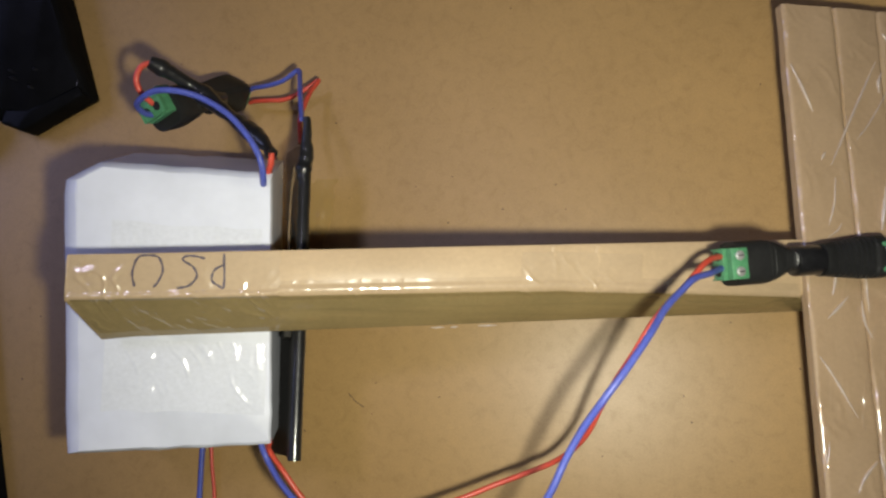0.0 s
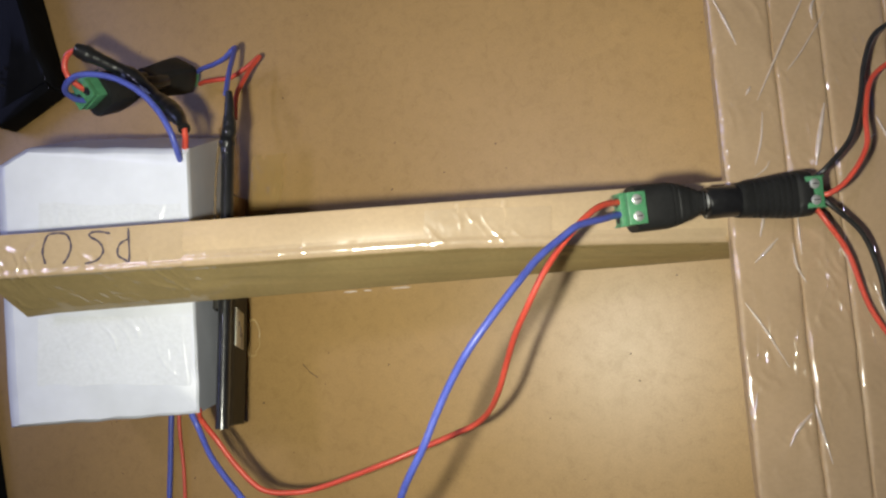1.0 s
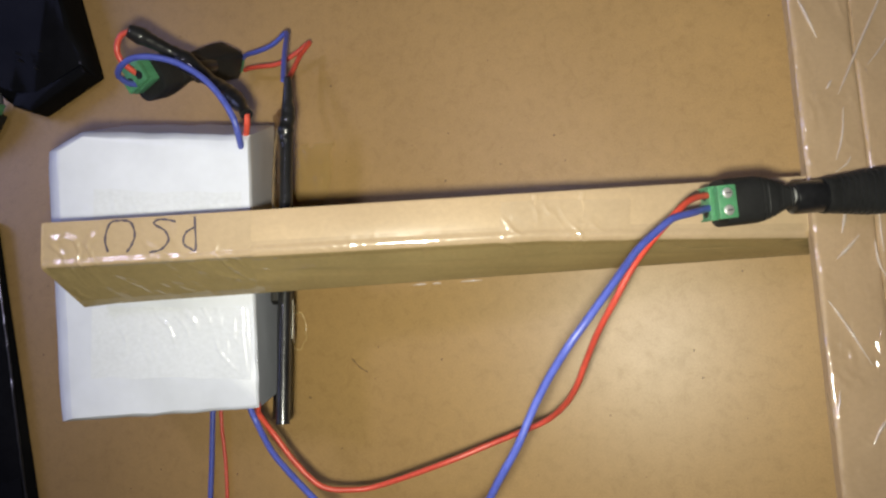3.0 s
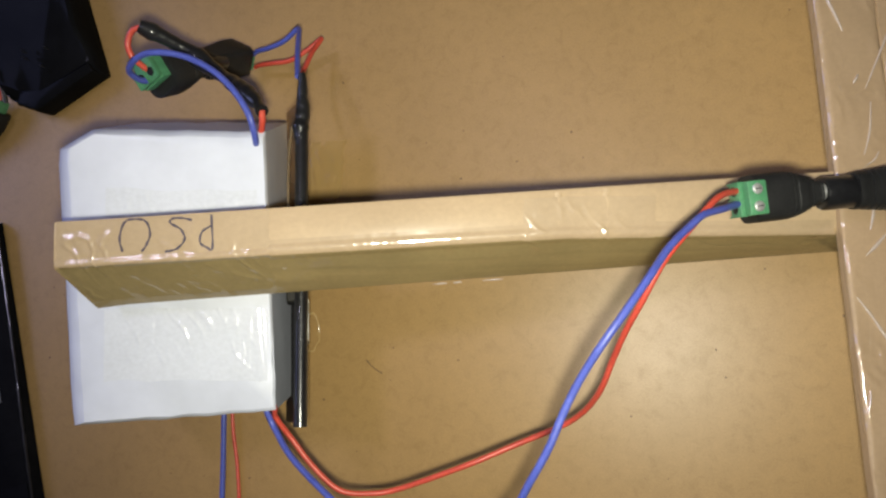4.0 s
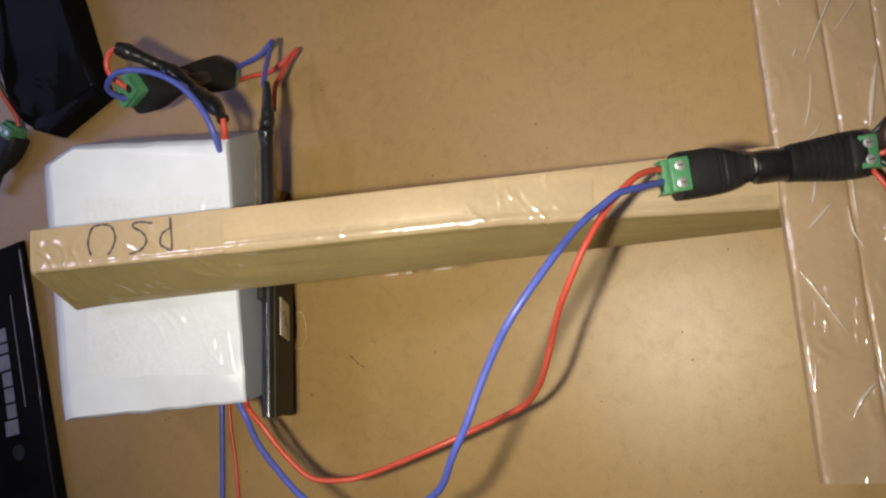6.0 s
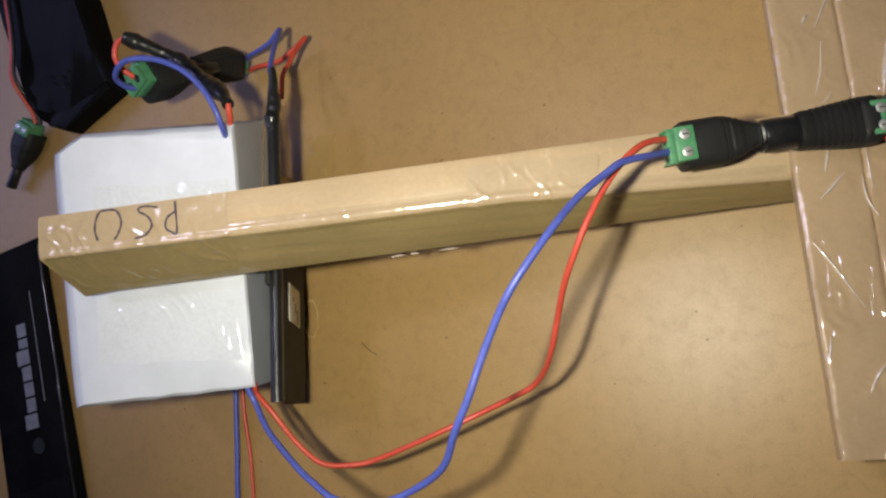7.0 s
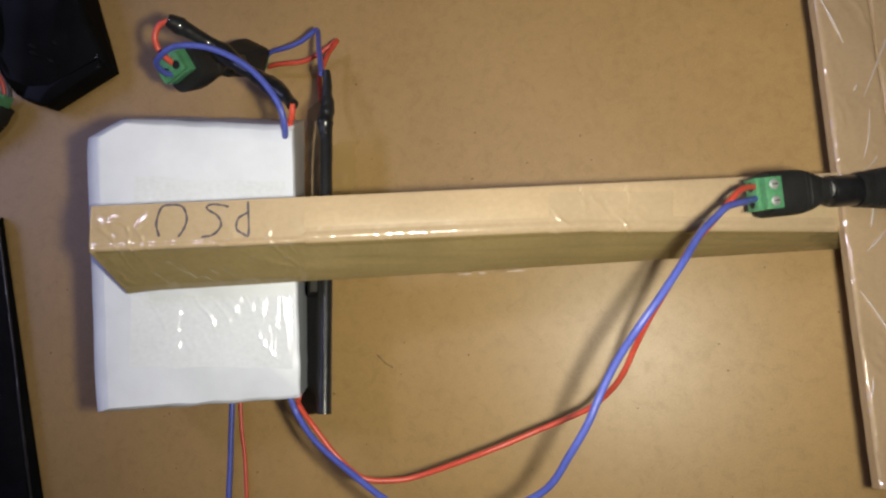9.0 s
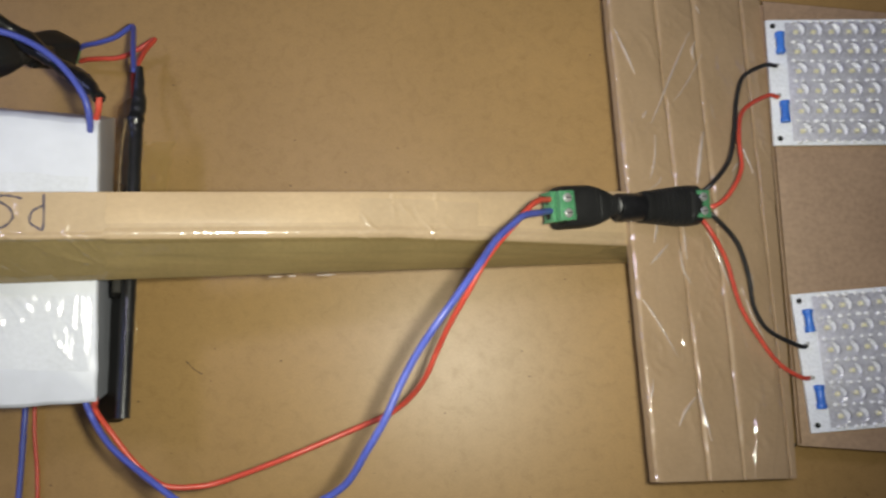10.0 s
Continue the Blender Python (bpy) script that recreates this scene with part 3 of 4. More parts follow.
def plug(name, label, m, barrel=None, tx=-0.0066, tz=0.0022):
    """A male power plug: terminal at -x, tapered grip, barrel at +x."""
    t = thing(name, label, "connector", m, "power connectors")
    st = [(tx + 0.0006, 0.0071, 0.0062, 0), (tx + 0.0011, 0.0073, 0.0064, 0), (0.0000, 0.0073, 0.0064, 0)]
    for k in range(7):
        x = 0.002 + k * 0.0018
        w = 0.0073 - 0.0036 * (k / 6) ** 1.4
        st += [(x, w, w * 0.88, 0), (x + 0.0010, w - 0.0001, w * 0.87, 0), (x + 0.0012, w - 0.0006, w * 0.80, 0), (x + 0.0016, w - 0.0006, w * 0.80, 0)]
    st += [(0.0148, 0.0036, 0.0034, 0), (0.0155, 0.0030, 0.0028, 0)]
    part("grip", loft(rounded_rings(st, 0.32)), BLACK, t, "black ribbed plastic grip")
    part("barrel", disc(0.00275, 0.0130, (0.0200, 0, 0), 20, "X", 0.0003), barrel or STEEL, t, "shiny steel barrel")
    terminal(t, tx, -1, tz)
    return t


def socket(name, label, m, green=0.0150, rib=0.0005, corner=0.32):
    """A female power socket: round mouth at -x, ribbed grip, terminal at +x."""
    t = thing(name, label, "connector", m, "power connectors")
    part("mouth", disc(0.0052, 0.0125, (-0.0128, 0, 0), 24, "X", 0.0008), SLEEVE, t, "round glossy black socket mouth")
    st = [(-0.0085, 0.0054, 0.0052, 0), (-0.0070, 0.0058, 0.0055, 0)]
    for k in range(8):
        x = -0.006 + k * 0.0020
        w = 0.0058 + 0.0015 * k / 7
        if rib == 0.0:
            st.append((x, w, w * 0.9, 0))
            continue
        st += [(x, w, w * 0.9, 0), (x + 0.0011, w, w * 0.9, 0), (x + 0.0013, w - rib, w * 0.9 - rib, 0), (x + 0.0018, w - rib, w * 0.9 - rib, 0)]
    st += [(0.0105, 0.0074, 0.0066, 0), (0.0145, 0.0074, 0.0066, 0), (0.0150, 0.0071, 0.0063, 0)]
    part("grip", loft(rounded_rings(st, corner)), BLACK, t, "black ribbed plastic grip")
    terminal(t, green, 1, 0.0018)
    return t


def placed(at, ahead, up):
    """A pose with x along ahead and z near up."""
    x = Vector(ahead).normalized()
    y = Vector(up).cross(x).normalized()
    z = x.cross(y)
    m = Matrix((x, y, z)).transposed().to_4x4()
    m.translation = at
    return m


UP = ARM.to_3x3() @ Vector((0, 0, 1))
plug("power_plug", "black plug with green screw terminal lying on the arm", placed((0.1166, 0.0069, 0.0675), (0.045, 0.0060, -0.0200), UP), None, -0.0092, 0.0028)
socket("power_socket", "black ribbed socket with green terminal taped on the card plate", placed((0.1485, 0.0103, 0.0523), (0.045, 0.0050, -0.0190), UP))


# ---- wires ----
def wire(name, pts, radius, mat, label, group="loose wires", wobble=0.0):
    ob = new(name, mesh_of(name, tube(pts, radius, 12, 8, wobble), mat))
    return tagged(ob, label, "wire", group)


wire("blue_wire", [(0.1085, 0.0040, 0.0735), (0.1055, 0.0037, 0.0765), (0.1011, 0.0014, 0.0850), (0.0954, -0.0011, 0.0930), (0.0913, -0.0049, 0.0980), (0.0856, -0.0112, 0.1050), (0.0805, -0.0194, 0.1130), (0.0735, -0.0298, 0.1180),
                   (0.0675, -0.0382, 0.1185), (0.0618, -0.0468, 0.1155), (0.0573, -0.0554, 0.1140), (0.0534, -0.0643, 0.1135), (0.0480, -0.0735, 0.1110), (0.0412, -0.0835, 0.1040), (0.0300, -0.0905, 0.0980), (0.0175, -0.0955, 0.0955),
                   (0.0080, -0.0968, 0.0935), (-0.0020, -0.0951, 0.0920), (-0.0110, -0.0911, 0.0885), (-0.0200, -0.0864, 0.0845), (-0.0400, -0.0765, 0.0705), (-0.0505, -0.0676, 0.0630), (-0.0537, -0.0600, 0.0645), (-0.0565, -0.0540, 0.0620)],
     0.00109, BLUE, "blue plastic wire arching from the plug to the white box")
wire("red_wire", [(0.1090, 0.0080, 0.0735), (0.1060, 0.0079, 0.0755), (0.0998, 0.0049, 0.0850), (0.0930, -0.0030, 0.0920), (0.0842, -0.0132, 0.0870), (0.0778, -0.0242, 0.0840), (0.0722, -0.0335, 0.0780), (0.0675, -0.0428, 0.0700), (0.0635, -0.0515, 0.0640),
                  (0.0583, -0.0584, 0.0550), (0.0515, -0.0640, 0.0470), (0.0439, -0.0677, 0.0455), (0.0312, -0.0731, 0.0455), (0.0155, -0.0797, 0.0490), (-0.0080, -0.0885, 0.0480), (-0.0185, -0.0906, 0.0500), (-0.0295, -0.0896, 0.0530),
                  (-0.0387, -0.0819, 0.0550), (-0.0470, -0.0714, 0.0570), (-0.0512, -0.0636, 0.0612), (-0.0502, -0.0598, 0.0645), (-0.0540, -0.0540, 0.0620)],
     0.00101, RED, "red plastic wire drooping from the plug to the white box")
wire("blue_tail_wire", [(-0.1050, -0.030, 0.0025), (-0.1050, -0.0700, 0.0022), (-0.1052, -0.0916, 0.0016), (-0.1054, -0.1115, 0.0014), (-0.1045, -0.150, 0.0013), (-0.110, -0.215, 0.0013)], 0.0012, BLUE, "blue plastic wire running along the board from under the box")
wire("red_tail_wire", [(-0.1020, -0.030, 0.0025), (-0.1010, -0.0700, 0.0020), (-0.0985, -0.0913, 0.0013), (-0.0970, -0.1111, 0.0012), (-0.0950, -0.150, 0.0012), (-0.099, -0.215, 0.0012)], 0.0008, RED, "thin red plastic wire running along the board from under the box")


# ---- black plate standing beside the box ----
def side_plate():
    T1, T2 = Vector((-0.0452, 0.0470, 0.0560)), Vector((-0.0405, -0.0655, 0.0640))
    y = (T2 - T1).normalized()
    down = Vector((-0.405, 0.05, -0.912)).normalized()
    down = (down - y * down.dot(y)).normalized()
    x = y.cross(down).normalized()
    m = Matrix((x, y, down)).transposed().to_4x4()
    m.translation = T1
    n = (T2 - T1).length
    t = thing("black_side_plate", "upright black plastic plate taped beside the white box", "plate", m)
    h = 0.0625
    rings = []
    for i in range(25):
        v = 0.345 + 0.655 * i / 24
        w = 0.0021 * (1 + 0.10 * noise.noise(Vector((v * 8, 0, 0))))
        hh = h - 0.0045 * v - (0.0 if v < 0.9 else 0.004 * (v - 0.9) / 0.1)
        foot = 0.0045 * (1 if x.x > 0 else -1)
        lo, hi = (w * 0.9 - min(0, foot), -w * 0.9 - max(0, foot))
        rings.append([(-w, n * v, 0.0012), (-w * 0.6, n * v, 0.0001), (w * 0.6, n * v, 0.0), (w, n * v, 0.0012), (w * 1.02, n * v, h * 0.3), (lo, n * v, hh), (hi, n * v, hh), (-w * 1.02, n * v, h * 0.3)])
    part("plate_body", loft(rings), DULL, t, "dull black plate")
    part("edge_rod", tube([(0, -0.0158, -0.0013), (0.0003, -0.010, -0.0006), (0, 0.004, 0.0), (0.0002, n * 0.5, -0.0003), (0, n + 0.001, -0.0002)], lambda u: 0.0013 + 0.0007 * min(1, u * 4) + 0.0005 * min(1, max(0, u * 6 - 2)), 12, 10, 0.12), SLEEVE, t, "glossy taped edge")
    sgn = 1 if x.x > 0 else -1
    for name, lean, tone, words in (("clear_sleeve", 0.0, TINT, "smoky clear plastic film"), ("tape_flap", -sgn * 0.0060, FLAP, "wrinkled smoky tape folded under the edge")):
        bm = bmesh.new()
        g = []
        for i in range(25):
            v = -0.115 + 0.47 * i / 24 if lean == 0.0 else -0.055 + 0.42 * i / 24
            deep = 0.036 + 0.006 * noise.noise(Vector((v * 14, 3, 0))) - 0.020 * max(0.0, 1 - i / 6)
            g.append([bm.verts.new((lean * k / 6 + 0.0012 * noise.noise(Vector((v * 26, k * 0.8, 5))) * min(1, k), n * v, 0.001 + deep * k / 6)) for k in range(7)])
        for a, b in zip(g, g[1:]):
            for k in range(6):
                bm.faces.new((a[k], a[k + 1], b[k + 1], b[k]))
        part(name, bm, tone, t, words)
    part("tape_bulge", tube([(0.0002, -0.0070, -0.0009), (0.0005, -0.0010, -0.0004), (-0.0004, 0.0060, -0.0002), (0.0002, 0.0130, 0.0)], lambda u: 0.0019 + 0.0009 * math.sin(math.pi * u), 14, 12, 0.30), SLEEVE, t, "wrinkled glossy tape round the edge")
    part("film_edge", tube([(-sgn * 0.0036, 0.0040, 0.0024), (-sgn * 0.0046, 0.0150, 0.0030), (-sgn * 0.0048, 0.0300, 0.0032), (-sgn * 0.0040, 0.0520, 0.0034)], 0.0005, 8, 8, 0.4), FILMEDGE, t, "brownish edge of the film")
    lab = part("label", block((0.0004, 0.0150, 0.0260), (sgn * 0.0026, n * 0.665, 0.026), 0.0001), LABEL, t, "small cream paper label")
    for k in range(3):
        part("print_bar", block((0.0002, 0.0020 + 0.002 * k, 0.0022), (sgn * 0.00285, n * 0.665 - 0.002 + 0.003 * k, 0.0225 + 0.0050 * k)), INK, lab)
    part("clip", block((0.0034, 0.0130, 0.012), (-sgn * 0.0036, n * 0.555, 0.012), 0.0006), DULL, t, "small black clip")
    return t


def tinted(name, cover):
    m = bpy.data.materials.new(name)
    m.use_nodes = True
    nt = m.node_tree
    nt.nodes.clear()
    out, mx = nt.nodes.new("ShaderNodeOutputMaterial"), nt.nodes.new("ShaderNodeMixShader")
    tr, gl = nt.nodes.new("ShaderNodeBsdfTransparent"), nt.nodes.new("ShaderNodeBsdfPrincipled")
    tr.inputs[0].default_value = (0.90, 0.80, 0.62, 1)
    gl.inputs["Base Color"].default_value = (0.030, 0.025, 0.021, 1)
    gl.inputs["Roughness"].default_value = 0.15
    mx.inputs[0].default_value = cover
    nt.links.new(tr.outputs[0], mx.inputs[1])
    nt.links.new(gl.outputs[0], mx.inputs[2])
    nt.links.new(mx.outputs[0], out.inputs[0])
    return m


TINT = tinted("smoky_film", 0.22)
FLAP = tinted("smoky_tape", 0.42)
FILMEDGE = mottled("brown_film_edge", (0.13, 0.09, 0.05), (0.20, 0.14, 0.08), 300, 0.35)
side_plate()


# ---- things on the board ----
def film_packet():
    t = thing("black_film_packet", "long packet wrapped in glossy black film, lying on the board", "packet", Matrix())
    base = [(-0.1700, 0.0885), (-0.2015, 0.0715), (-0.2200, 0.0785), (-0.2470, 0.1450), (-0.2740, 0.2150), (-0.2170, 0.2150), (-0.1865, 0.1350)]
    c = Vector((-0.213, 0.14))
    rings = []
    for z, s in ((0.0003, 0.995), (0.004, 1.0), (0.009, 0.985), (0.0125, 0.955), (0.0145, 0.90)):
        rings.append([(c.x + (x - c.x) * s, c.y + (y - c.y) * s, z) for x, y in base])
    bm = loft(rings)
    bmesh.ops.subdivide_edges(bm, edges=bm.edges[:], cuts=9, use_grid_fill=True)
    along = Vector((-0.41, 0.912))
    across = Vector((0.912, 0.41))
    for v in bm.verts:
        if v.co.z > 0.003:
            p = Vector((v.co.x, v.co.y)) - Vector((-0.1835, 0.0772))
            far = max(0.0, min(1.0, (p.dot(along) - 0.014) / 0.012))
            roll = abs(math.sin(math.pi * (p.dot(across) + 0.004) / 0.019)) ** 0.5
            v.co.z = v.co.z * (0.80 + 0.20 * far) + 0.0046 * roll * far * min(1.0, v.co.z / 0.011)
            v.co.z += 0.0010 * abs(noise.noise(Vector((v.co.x * 90 + v.co.y * 40, v.co.y * 22, 2.0)))) + 0.0004 * noise.noise(v.co * 240)
            v.co.x += 0.0006 * noise.noise(v.co * 130 + Vector((7, 0, 0)))
    part("wrapping", bm, BLACKTAPE, t, "creased black plastic film")
    for x, y, ln in ((-0.2052, 0.0985, 0.0022), (-0.2040, 0.0950, 0.0026), (-0.1945, 0.0905, 0.0016), (-0.1930, 0.0990, 0.0014)):
        part("crease", tube([(x - ln, y + 0.4 * ln, 0.0182), (x, y, 0.0188), (x + ln, y - 0.5 * ln, 0.0180)], lambda u: 0.0002 + 0.0005 * math.sin(math.pi * u), 8, 6, 0.4), SLEEVE, t, "shiny crease in the film")
    part("end_fold", prism([(-0.1712, 0.0882), (-0.2012, 0.0712), (-0.2135, 0.0752), (-0.2110, 0.0825), (-0.1990, 0.0795), (-0.1745, 0.0930)], 0.0008, 0.0125, 0.0012), BLACKTAPE, t, "folded end of the film")
    return t


film_packet()


def black_carton():
    t = thing("black_carton", "flat glossy black cardboard box with pale grey print", "box", Matrix())
    d = Vector((0.0425, -0.1985)).normalized()
    s = Vector((-d.y, d.x))
    a = Vector((-0.2270, 0.0185))
    w, L = -0.0445, 0.205
    H = 0.0062
    base = [(-0.2285, 0.0205), (-0.2715, 0.0115), (-0.2325, -0.1860), (-0.1800, -0.1810)]
    lid = [a, a + s * w + d * 0.002, a + s * w + d * L, a + d * L]
    bm = loft([[(x, y, 0.0003) for x, y in base], [(x * 0.35 + p.x * 0.65, y * 0.35 + p.y * 0.65, H * 0.72) for (x, y), p in zip(base, lid)], [(p.x, p.y, H) for p in lid]])
    bmesh.ops.bevel(bm, geom=bm.edges[:], offset=0.0005, segments=2, profile=0.5, affect="EDGES")
    part("carton", bm, BLACKBOX, t, "black printed carton")
    part("seam", prism([tuple(a + s * (-0.0100) + d * u) for u in (0.026, 0.084)] + [tuple(a + s * (-0.0105) + d * u) for u in (0.084, 0.026)], H - 0.0001, H + 0.0002), GREYINK, t, "thin grey line")
    part("taped_edge", tube([tuple(a + d * u) + (H - 0.0004 + 0.0003 * math.sin(u * 230),) for u in (0.004, 0.04, 0.07, 0.09, 0.12, 0.16, 0.20)], 0.0006, 8, 8, 0.5), SLEEVE, t, "shiny taped long edge")
    # a row of plain bars in place of the maker's mark
    u = 0.0415
    for k, ln in enumerate((0.0068, 0.0046, 0.0076, 0.0072, 0.0070, 0.0068, 0.0074)):
        p = a + s * (-0.0165) + d * u
        wide = 0.0062 if k not in (2, 6) else 0.0085
        q = [p, p + s * (-wide), p + s * (-wide) + d * ln, p + d * ln]
        bm = prism([tuple(v) for v in q], H - 0.0001, H + 0.00025)
        part("print_bar", bm, GREYINK, t, "plain pale grey printed bar")
        u += ln + 0.0012
    p = a + s * (-0.0185) + d * (u + 0.008)
    part("print_disc", disc(0.0040, 0.0003, (p.x, p.y, H + 0.0001), 20), BLACK, t, "dark round mark")
    part("end_flap", prism([tuple(a + s * (-0.0010) + d * 0.123), tuple(a + s * (w + 0.0010) + d * 0.127), tuple(a + s * (w + 0.0010) + d * 0.202), tuple(a + s * (-0.0010) + d * 0.202)], H - 0.0001, H + 0.0007, 0.0003), BLACKBOX, t, "folded end flap")
    return t


black_carton()

FLAT = Vector((0, 0, 1))
plug("spare_plug", "spare black plug with green terminal beside the black packet", placed((-0.2335, 0.0705, 0.0068), (-0.0105, -0.0175, -0.001), FLAT), SLEEVE)
wire("spare_red_wire", [(-0.2262, 0.0792, 0.0085), (-0.2262, 0.0850, 0.0110), (-0.2285, 0.1000, 0.0215), (-0.2280, 0.1150, 0.0225), (-0.2305, 0.1320, 0.0225), (-0.2380, 0.160, 0.0215), (-0.247, 0.205, 0.0215)], 0.0010, RED, "thin red wire lying over the black packet", "spare wires")
wire("spare_black_wire", [(-0.2225, 0.0775, 0.0085), (-0.2232, 0.0850, 0.0110), (-0.2262, 0.1000, 0.0215), (-0.2265, 0.1150, 0.0225), (-0.2290, 0.1320, 0.0225), (-0.2360, 0.160, 0.0215), (-0.244, 0.205, 0.0215)], 0.0010, BLACKPVC, "thin black wire lying over the black packet", "spare wires")

# ---- the cluster of plugs above the box ----
plug("hanging_plug", "black plug with green terminal, hanging on short wires over the board", placed((-0.1009, 0.0678, 0.0558), (0.226, 0.402, -0.888), (-0.50, 0.69, 0.52)) @ Matrix.Scale(1.16, 4), SLEEVE)
socket("hanging_socket", "black socket with green terminal hanging just above the board", placed((-0.0985, 0.0812, 0.0265), (0.226, 0.402, -0.888), (-0.45, -0.85, -0.25)) @ Matrix.Scale(1.0, 4), 0.0140, 0.0, 0.2)
wire("blue_loop_wire", [(-0.0560, 0.0310, 0.0700), (-0.0528, 0.0340, 0.0775), (-0.0530, 0.0409, 0.0820), (-0.0586, 0.0495, 0.0820), (-0.0668, 0.0574, 0.0820), (-0.0762, 0.0628, 0.0825), (-0.0843, 0.0651, 0.0840), (-0.0926, 0.0657, 0.0840), (-0.0990, 0.0645, 0.0820), (-0.1052, 0.0628, 0.0765), (-0.1056, 0.0614, 0.0700), (-0.1040, 0.0620, 0.0650)],
     0.00115, BLUE, "blue wire looping from the white box to a plug", "short wires")
wire("sleeved_lead", [(-0.1014, 0.0793, 0.0770), (-0.0949, 0.0764, 0.0710), (-0.0883, 0.0726, 0.0640), (-0.0795, 0.0658, 0.0620), (-0.0665, 0.0566, 0.0670), (-0.0553, 0.0484, 0.0740), (-0.0500, 0.0430, 0.0780)],
     lambda u: 0.0021 + 0.0011 * math.sin(math.pi * min(1, max(0, u))) ** 0.5 + 0.0006 * math.sin(u * 19), SLEEVE, "lead in a black shrink sleeve behind the box", "short wires", 0.22)
wire("red_loop_wire", [(-0.1003, 0.0790, 0.0765), (-0.1048, 0.0778, 0.0762), (-0.1073, 0.0735, 0.0750), (-0.1063, 0.0690, 0.0730), (-0.1036, 0.0658, 0.0680), (-0.1022, 0.0660, 0.0640)], 0.00115, RED, "short red wire from the sleeve to a plug", "short wires")
wire("red_box_wire", [(-0.0503, 0.0436, 0.0778), (-0.0512, 0.0397, 0.0755), (-0.0550, 0.0350, 0.0700)], 0.00115, RED, "short red wire from the sleeve into the white box", "short wires")
wire("blue_bent_wire", [(-0.0900, 0.0884, 0.0110), (-0.0860, 0.0890, 0.0135), (-0.0781, 0.0884, 0.0180), (-0.0693, 0.0892, 0.0220), (-0.0622, 0.0920, 0.0256), (-0.0600, 0.0912, 0.0275), (-0.0580, 0.0870, 0.0320), (-0.0533, 0.0753, 0.0430), (-0.0485, 0.0628, 0.0530)],
     0.00105, BLUE, "blue wire bent sharply between socket and black plate", "short wires")
wire("red_bent_wire", [(-0.0900, 0.0840, 0.0080), (-0.0865, 0.0840, 0.0100), (-0.0798, 0.0836, 0.0120), (-0.0711, 0.0838, 0.0128), (-0.0630, 0.0874, 0.0132), (-0.0568, 0.0915, 0.0134), (-0.0562, 0.0905, 0.0145), (-0.0580, 0.0850, 0.0180), (-0.0586, 0.0770, 0.0235), (-0.0581, 0.0700, 0.0290), (-0.0550, 0.0580, 0.0350)],
     0.00105, RED, "red wire bent back between socket and black plate", "short wires")

# ---- leads to the light boards ----
for name, pts, mat, label in (
    ("black_lead", [(0.1650, 0.0165, 0.0480), (0.1690, 0.0197, 0.0500), (0.1769, 0.0295, 0.0460), (0.1810, 0.0429, 0.0420), (0.1835, 0.0560, 0.0385), (0.1880, 0.0668, 0.0350), (0.1982, 0.0731, 0.0310), (0.2035, 0.0735, 0.0290)], BLACKPVC, "black wire from the socket to a light board"),
    ("red_lead", [(0.1650, 0.0120, 0.0480), (0.1690, 0.0110, 0.0500), (0.1752, 0.0157, 0.0490), (0.1814, 0.0262, 0.0460), (0.1825, 0.0384, 0.0420), (0.1865, 0.0520, 0.0360), (0.1982, 0.0602, 0.0310), (0.2035, 0.0604, 0.0290)], RED, "red wire from the socket to a light board"),
    ("black_lead", [(0.1650, 0.0120, 0.0470), (0.1699, 0.0073, 0.0480), (0.1791, -0.0016, 0.0440), (0.1841, -0.0139, 0.0400), (0.1866, -0.0253, 0.0370), (0.1926, -0.0337, 0.0340), (0.2045, -0.0392, 0.0310), (0.2085, -0.0396, 0.0290)], BLACKPVC, "black wire from the socket to a light board"),
    ("red_lead", [(0.1650, 0.0080, 0.0460), (0.1685, 0.0021, 0.0470), (0.1749, -0.0079, 0.0430), (0.1807, -0.0245, 0.0390), (0.1885, -0.0370, 0.0360), (0.1965, -0.0464, 0.0330), (0.2049, -0.0512, 0.0310), (0.2090, -0.0516, 0.0290)], RED, "red wire from the socket to a light board"),
):
    wire(name, pts, 0.00085, mat, label, "leads to the light boards")


# ---- light boards ----
def led_meshes():
    n = 14
    prof = [(0.0036, 0.0004), (0.0036, 0.0012), (0.0034, 0.0026), (0.0028, 0.0038), (0.0020, 0.0046), (0.0010, 0.0050), (0.0002, 0.0051)]
    bm = loft([[(r * math.cos(2 * math.pi * k / n), r * math.sin(2 * math.pi * k / n), z) for k in range(n)] for r, z in prof])
    bmesh.ops.delete(bm, geom=[f2 for f2 in bm.faces if f2.calc_center_median().z < 0.0005], context="FACES")
    lens = mesh_of("lens", bm, EPOXY)
    # white arc drawn as the reflection at each lens's upper right
    bm = bmesh.new()
    arc = []
    for k in range(9):
        a, u = radians(-35 + 125 * k / 8), math.sin(math.pi * k / 8)
        arc.append([bm.verts.new((r * math.cos(a), r * math.sin(a), z)) for r, z in ((0.0024 - 0.0011 * u, 0.0016), (0.0027, 0.0026), (0.0027, 0.0008))])
    for p, q in zip(arc, arc[1:]):
        for k in range(2):
            bm.faces.new((p[k], q[k], q[k + 1], p[k + 1]))
    crescent_me = mesh_of("glint_crescent", bm, CRESCENT)
    chip = mesh_of("chip", joined(block((0.0019, 0.0017, 0.0008), (0, 0, 0.0006), 0.0002), disc(0.0006, 0.0004, (0.0001, 0, 0.0011), 10)), PHOSPHOR)
    return lens, crescent_me, chip


LENS, CRESCENTME, CHIP = led_meshes()


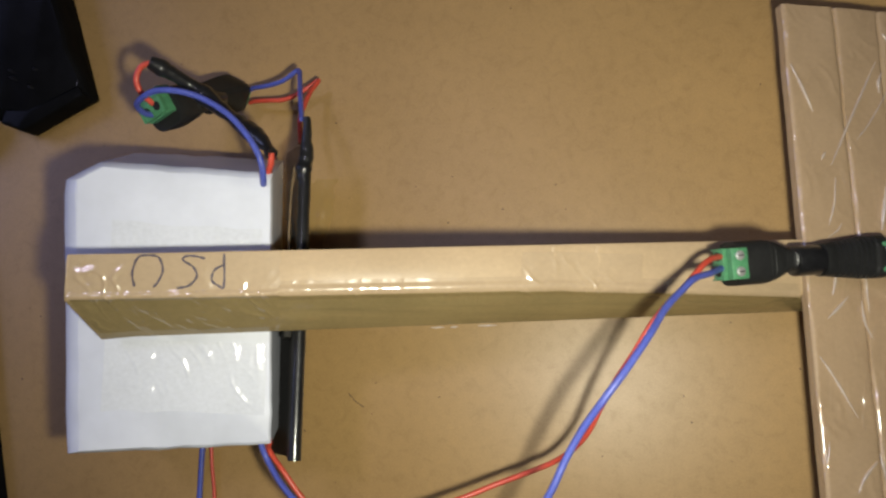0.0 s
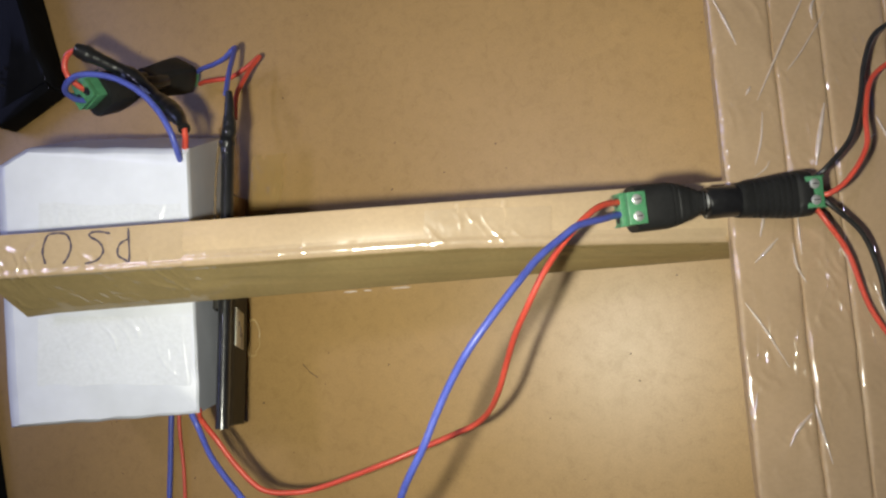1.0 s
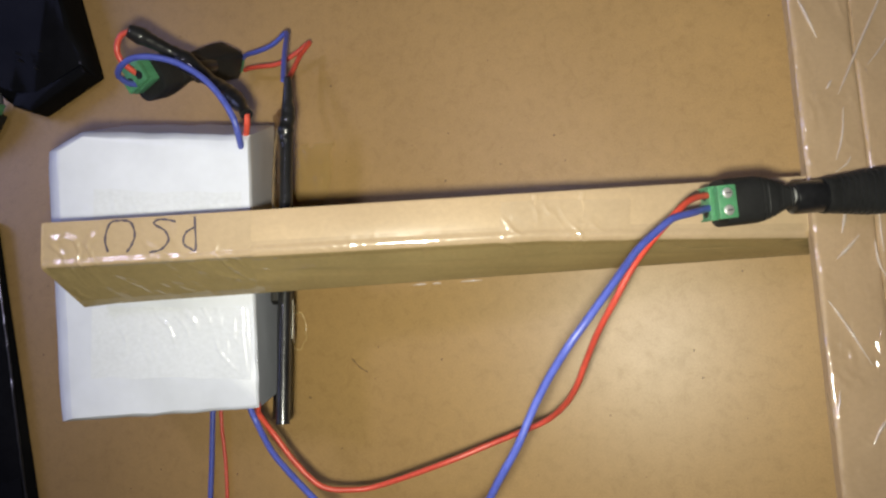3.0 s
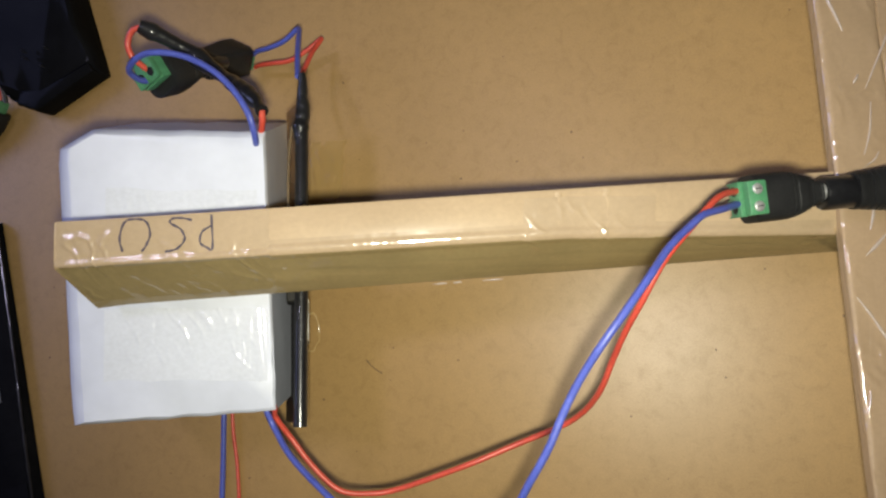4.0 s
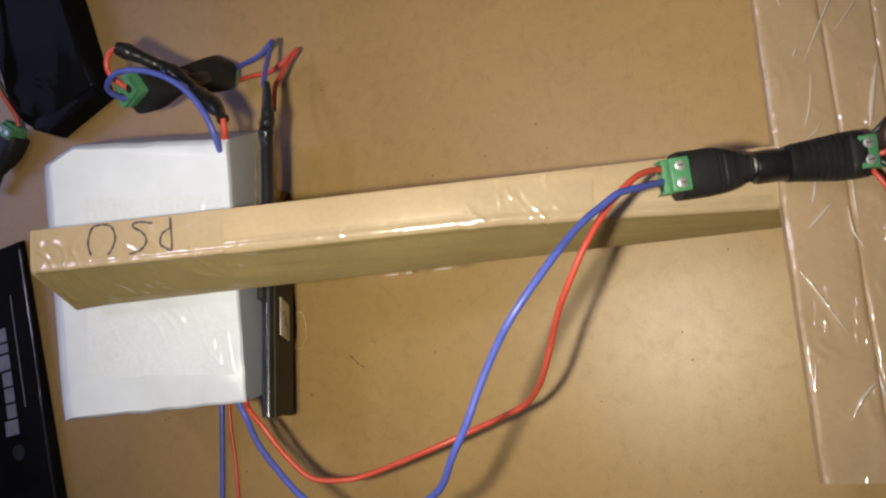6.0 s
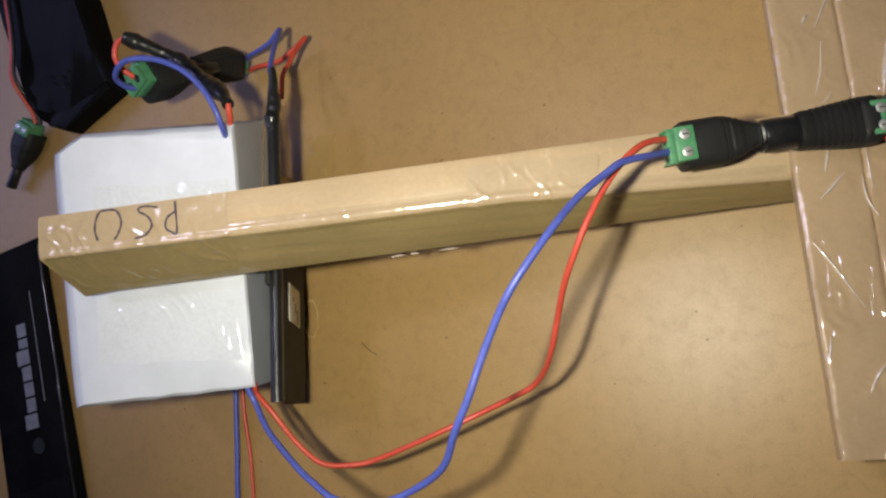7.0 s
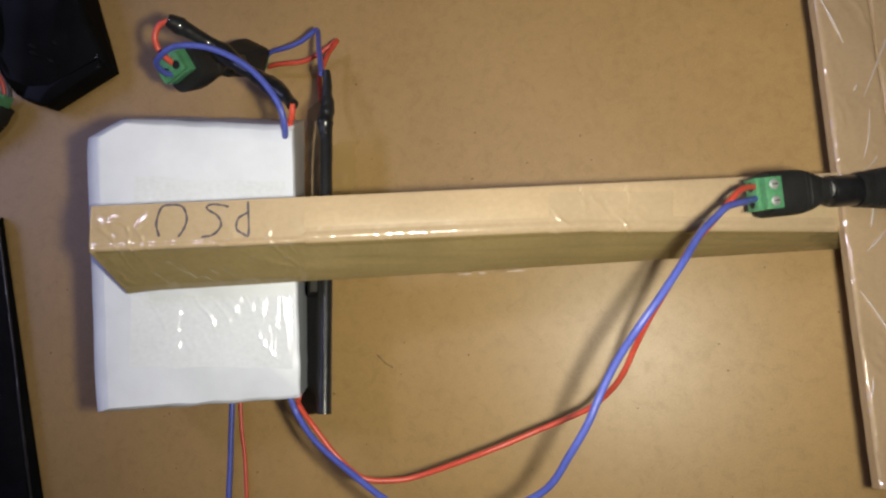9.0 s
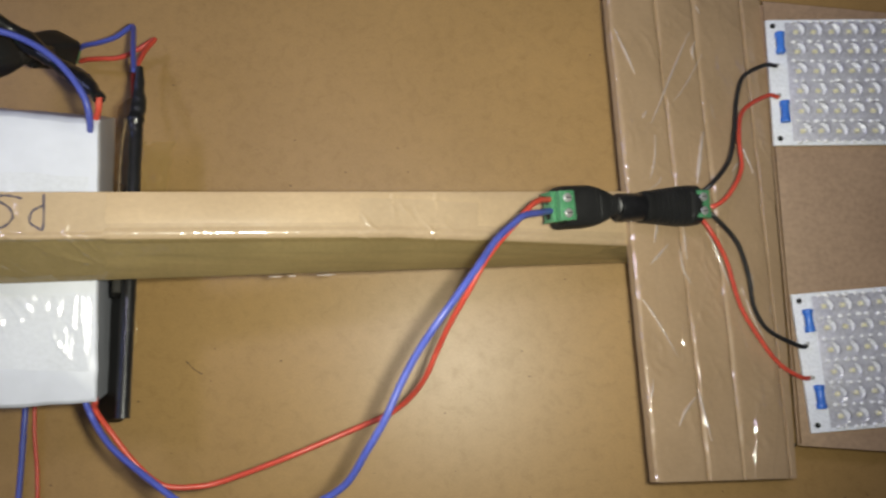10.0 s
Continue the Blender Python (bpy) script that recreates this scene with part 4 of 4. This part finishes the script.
def light_board(m, label, columns=9, rows=6):
    t = thing("light_board", label, "light board", m, "light boards")
    w, h = 0.0115 + columns * 0.0072 + 0.004, 0.0532
    part("circuit_board", block((w, h, 0.0016), (w / 2, -h / 2, -0.0008), 0.0003), PCB, t, "white circuit board")
    # nothing is cut through: black discs carry the shade of the openings
    for y in (-0.0028, -h + 0.0028):
        part("hole", disc(0.0011, 0.0003, (0.0026, y, 0.0001), 14), BLACK, t, "black disc drawn for the shade in a screw opening")
    for y in (-0.0108, -0.0398):
        r = part("resistor", joined(disc(0.0017, 0.0066, (0.0045, y, 0.0021), 14, "Y", 0.0004), disc(0.0020, 0.0022, (0.0045, y + 0.0034, 0.0019), 14, "Y", 0.0004), disc(0.0020, 0.0022, (0.0045, y - 0.0034, 0.0019), 14, "Y", 0.0004)), RESISTOR, t, "blue resistor")
        for k in range(3):
            part("band", disc(0.00178, 0.0005, (0.0045, y - 0.0012 + 0.0012 * k, 0.0019), 14, "Y"), INK, r, "dark colour band")
        part("pin", disc(0.00035, 0.0094, (0.0045, y, 0.0009), 8, "Y"), STEEL, r, "bare steel pin")
    for y in (-0.0196, -0.0324):
        part("solder_pad", disc(0.0009, 0.0006, (0.0032, y, 0.0003), 12, "Z", 0.0002), STEEL, t, "solder joint")
    rnd2 = random.Random(round(m.translation.y * 1000))
    part("lamp_base", block((columns * 0.0072 + 0.001, rows * 0.0084 - 0.0002, 0.0003), (0.0080 + columns * 0.0036, -0.0014 - rows * 0.0042, 0.0002), 0.0001), SILVER, t, "silvery sheet under the lamps")
    # beads added at the cell corners, where the clear lenses glint
    beads = []
    for i in range(columns):
        for j in range(rows + 1):
            for dx in (-0.0014, 0.0016):
                x, y = 0.0116 + 0.0072 * i + dx + rnd2.uniform(-0.0004, 0.0004), -0.0014 - 0.0084 * j + rnd2.uniform(-0.0003, 0.0003)
                beads.append((x, y, rnd2.uniform(0.8, 1.25)))
    bm = bmesh.new()
    for x, y, f4 in beads:
        bmesh.ops.create_icosphere(bm, subdivisions=2, radius=0.00068, matrix=Matrix.Translation((x, y, 0.0008)) @ Matrix.Diagonal((1.5 * f4, f4, f4, 1)))
    part("glint_beads", bm, BEAD, t, "white beads standing in for glints between the lamps")
    for i in range(columns):
        for j in range(rows):
            led = new("led", LENS)
            led.parent = t
            led.visible_shadow = False
            led.matrix_local = pose(0.0116 + 0.0072 * i, -0.0056 - 0.0084 * j, 0.0, rnd2.uniform(-5, 5), rnd2.uniform(-5, 5), rnd2.uniform(-14, 14))
            for nm, me in (("glint_crescent", CRESCENTME), ("chip", CHIP)):
                c = new(nm, me)
                c.parent = led
    return t


light_board(Matrix.Translation((0.2008, 0.0938, 0.0280)) @ Matrix.Rotation(radians(0.5), 4, "Z"), "white board of clear lamps with blue resistors, beside the card plate")
light_board(Matrix.Translation((0.2044, -0.0194, 0.0280)) @ Matrix.Rotation(radians(5.0), 4, "Z"), "white board of clear lamps with blue resistors, beside the card plate")
sheet = thing("backing_card", "brown corrugated card sheet carrying both light boards", "card")
part("top_liner", prism([(0.2010, 0.1032), (0.3000, 0.0930), (0.3000, -0.0830), (0.2060, -0.0772)], 0.0249, 0.0255, 0.0002), BACKCARD, sheet, "smooth brown paper face")
part("fluting", prism([(0.2016, 0.1024), (0.2992, 0.0922), (0.2992, -0.0822), (0.2066, -0.0764)], 0.0219, 0.0249), RAWCARD, sheet, "rough corrugated edge")
part("bottom_liner", prism([(0.2010, 0.1032), (0.3000, 0.0930), (0.3000, -0.0830), (0.2060, -0.0772)], 0.0213, 0.0219, 0.0002), BACKCARD, sheet, "smooth brown paper back")
for x, y in ((0.243, 0.067), (0.250, -0.046)):
    ob = new("spacer_block", mesh_of("spacer_block", block((0.055, 0.030, 0.0209), (0, 0, 0.01065), 0.0006), RAWCARD))
    ob.location = (x, y, 0)
    tagged(ob, "small brown cardboard spacer under a light board", "block", "spacers under the light boards")
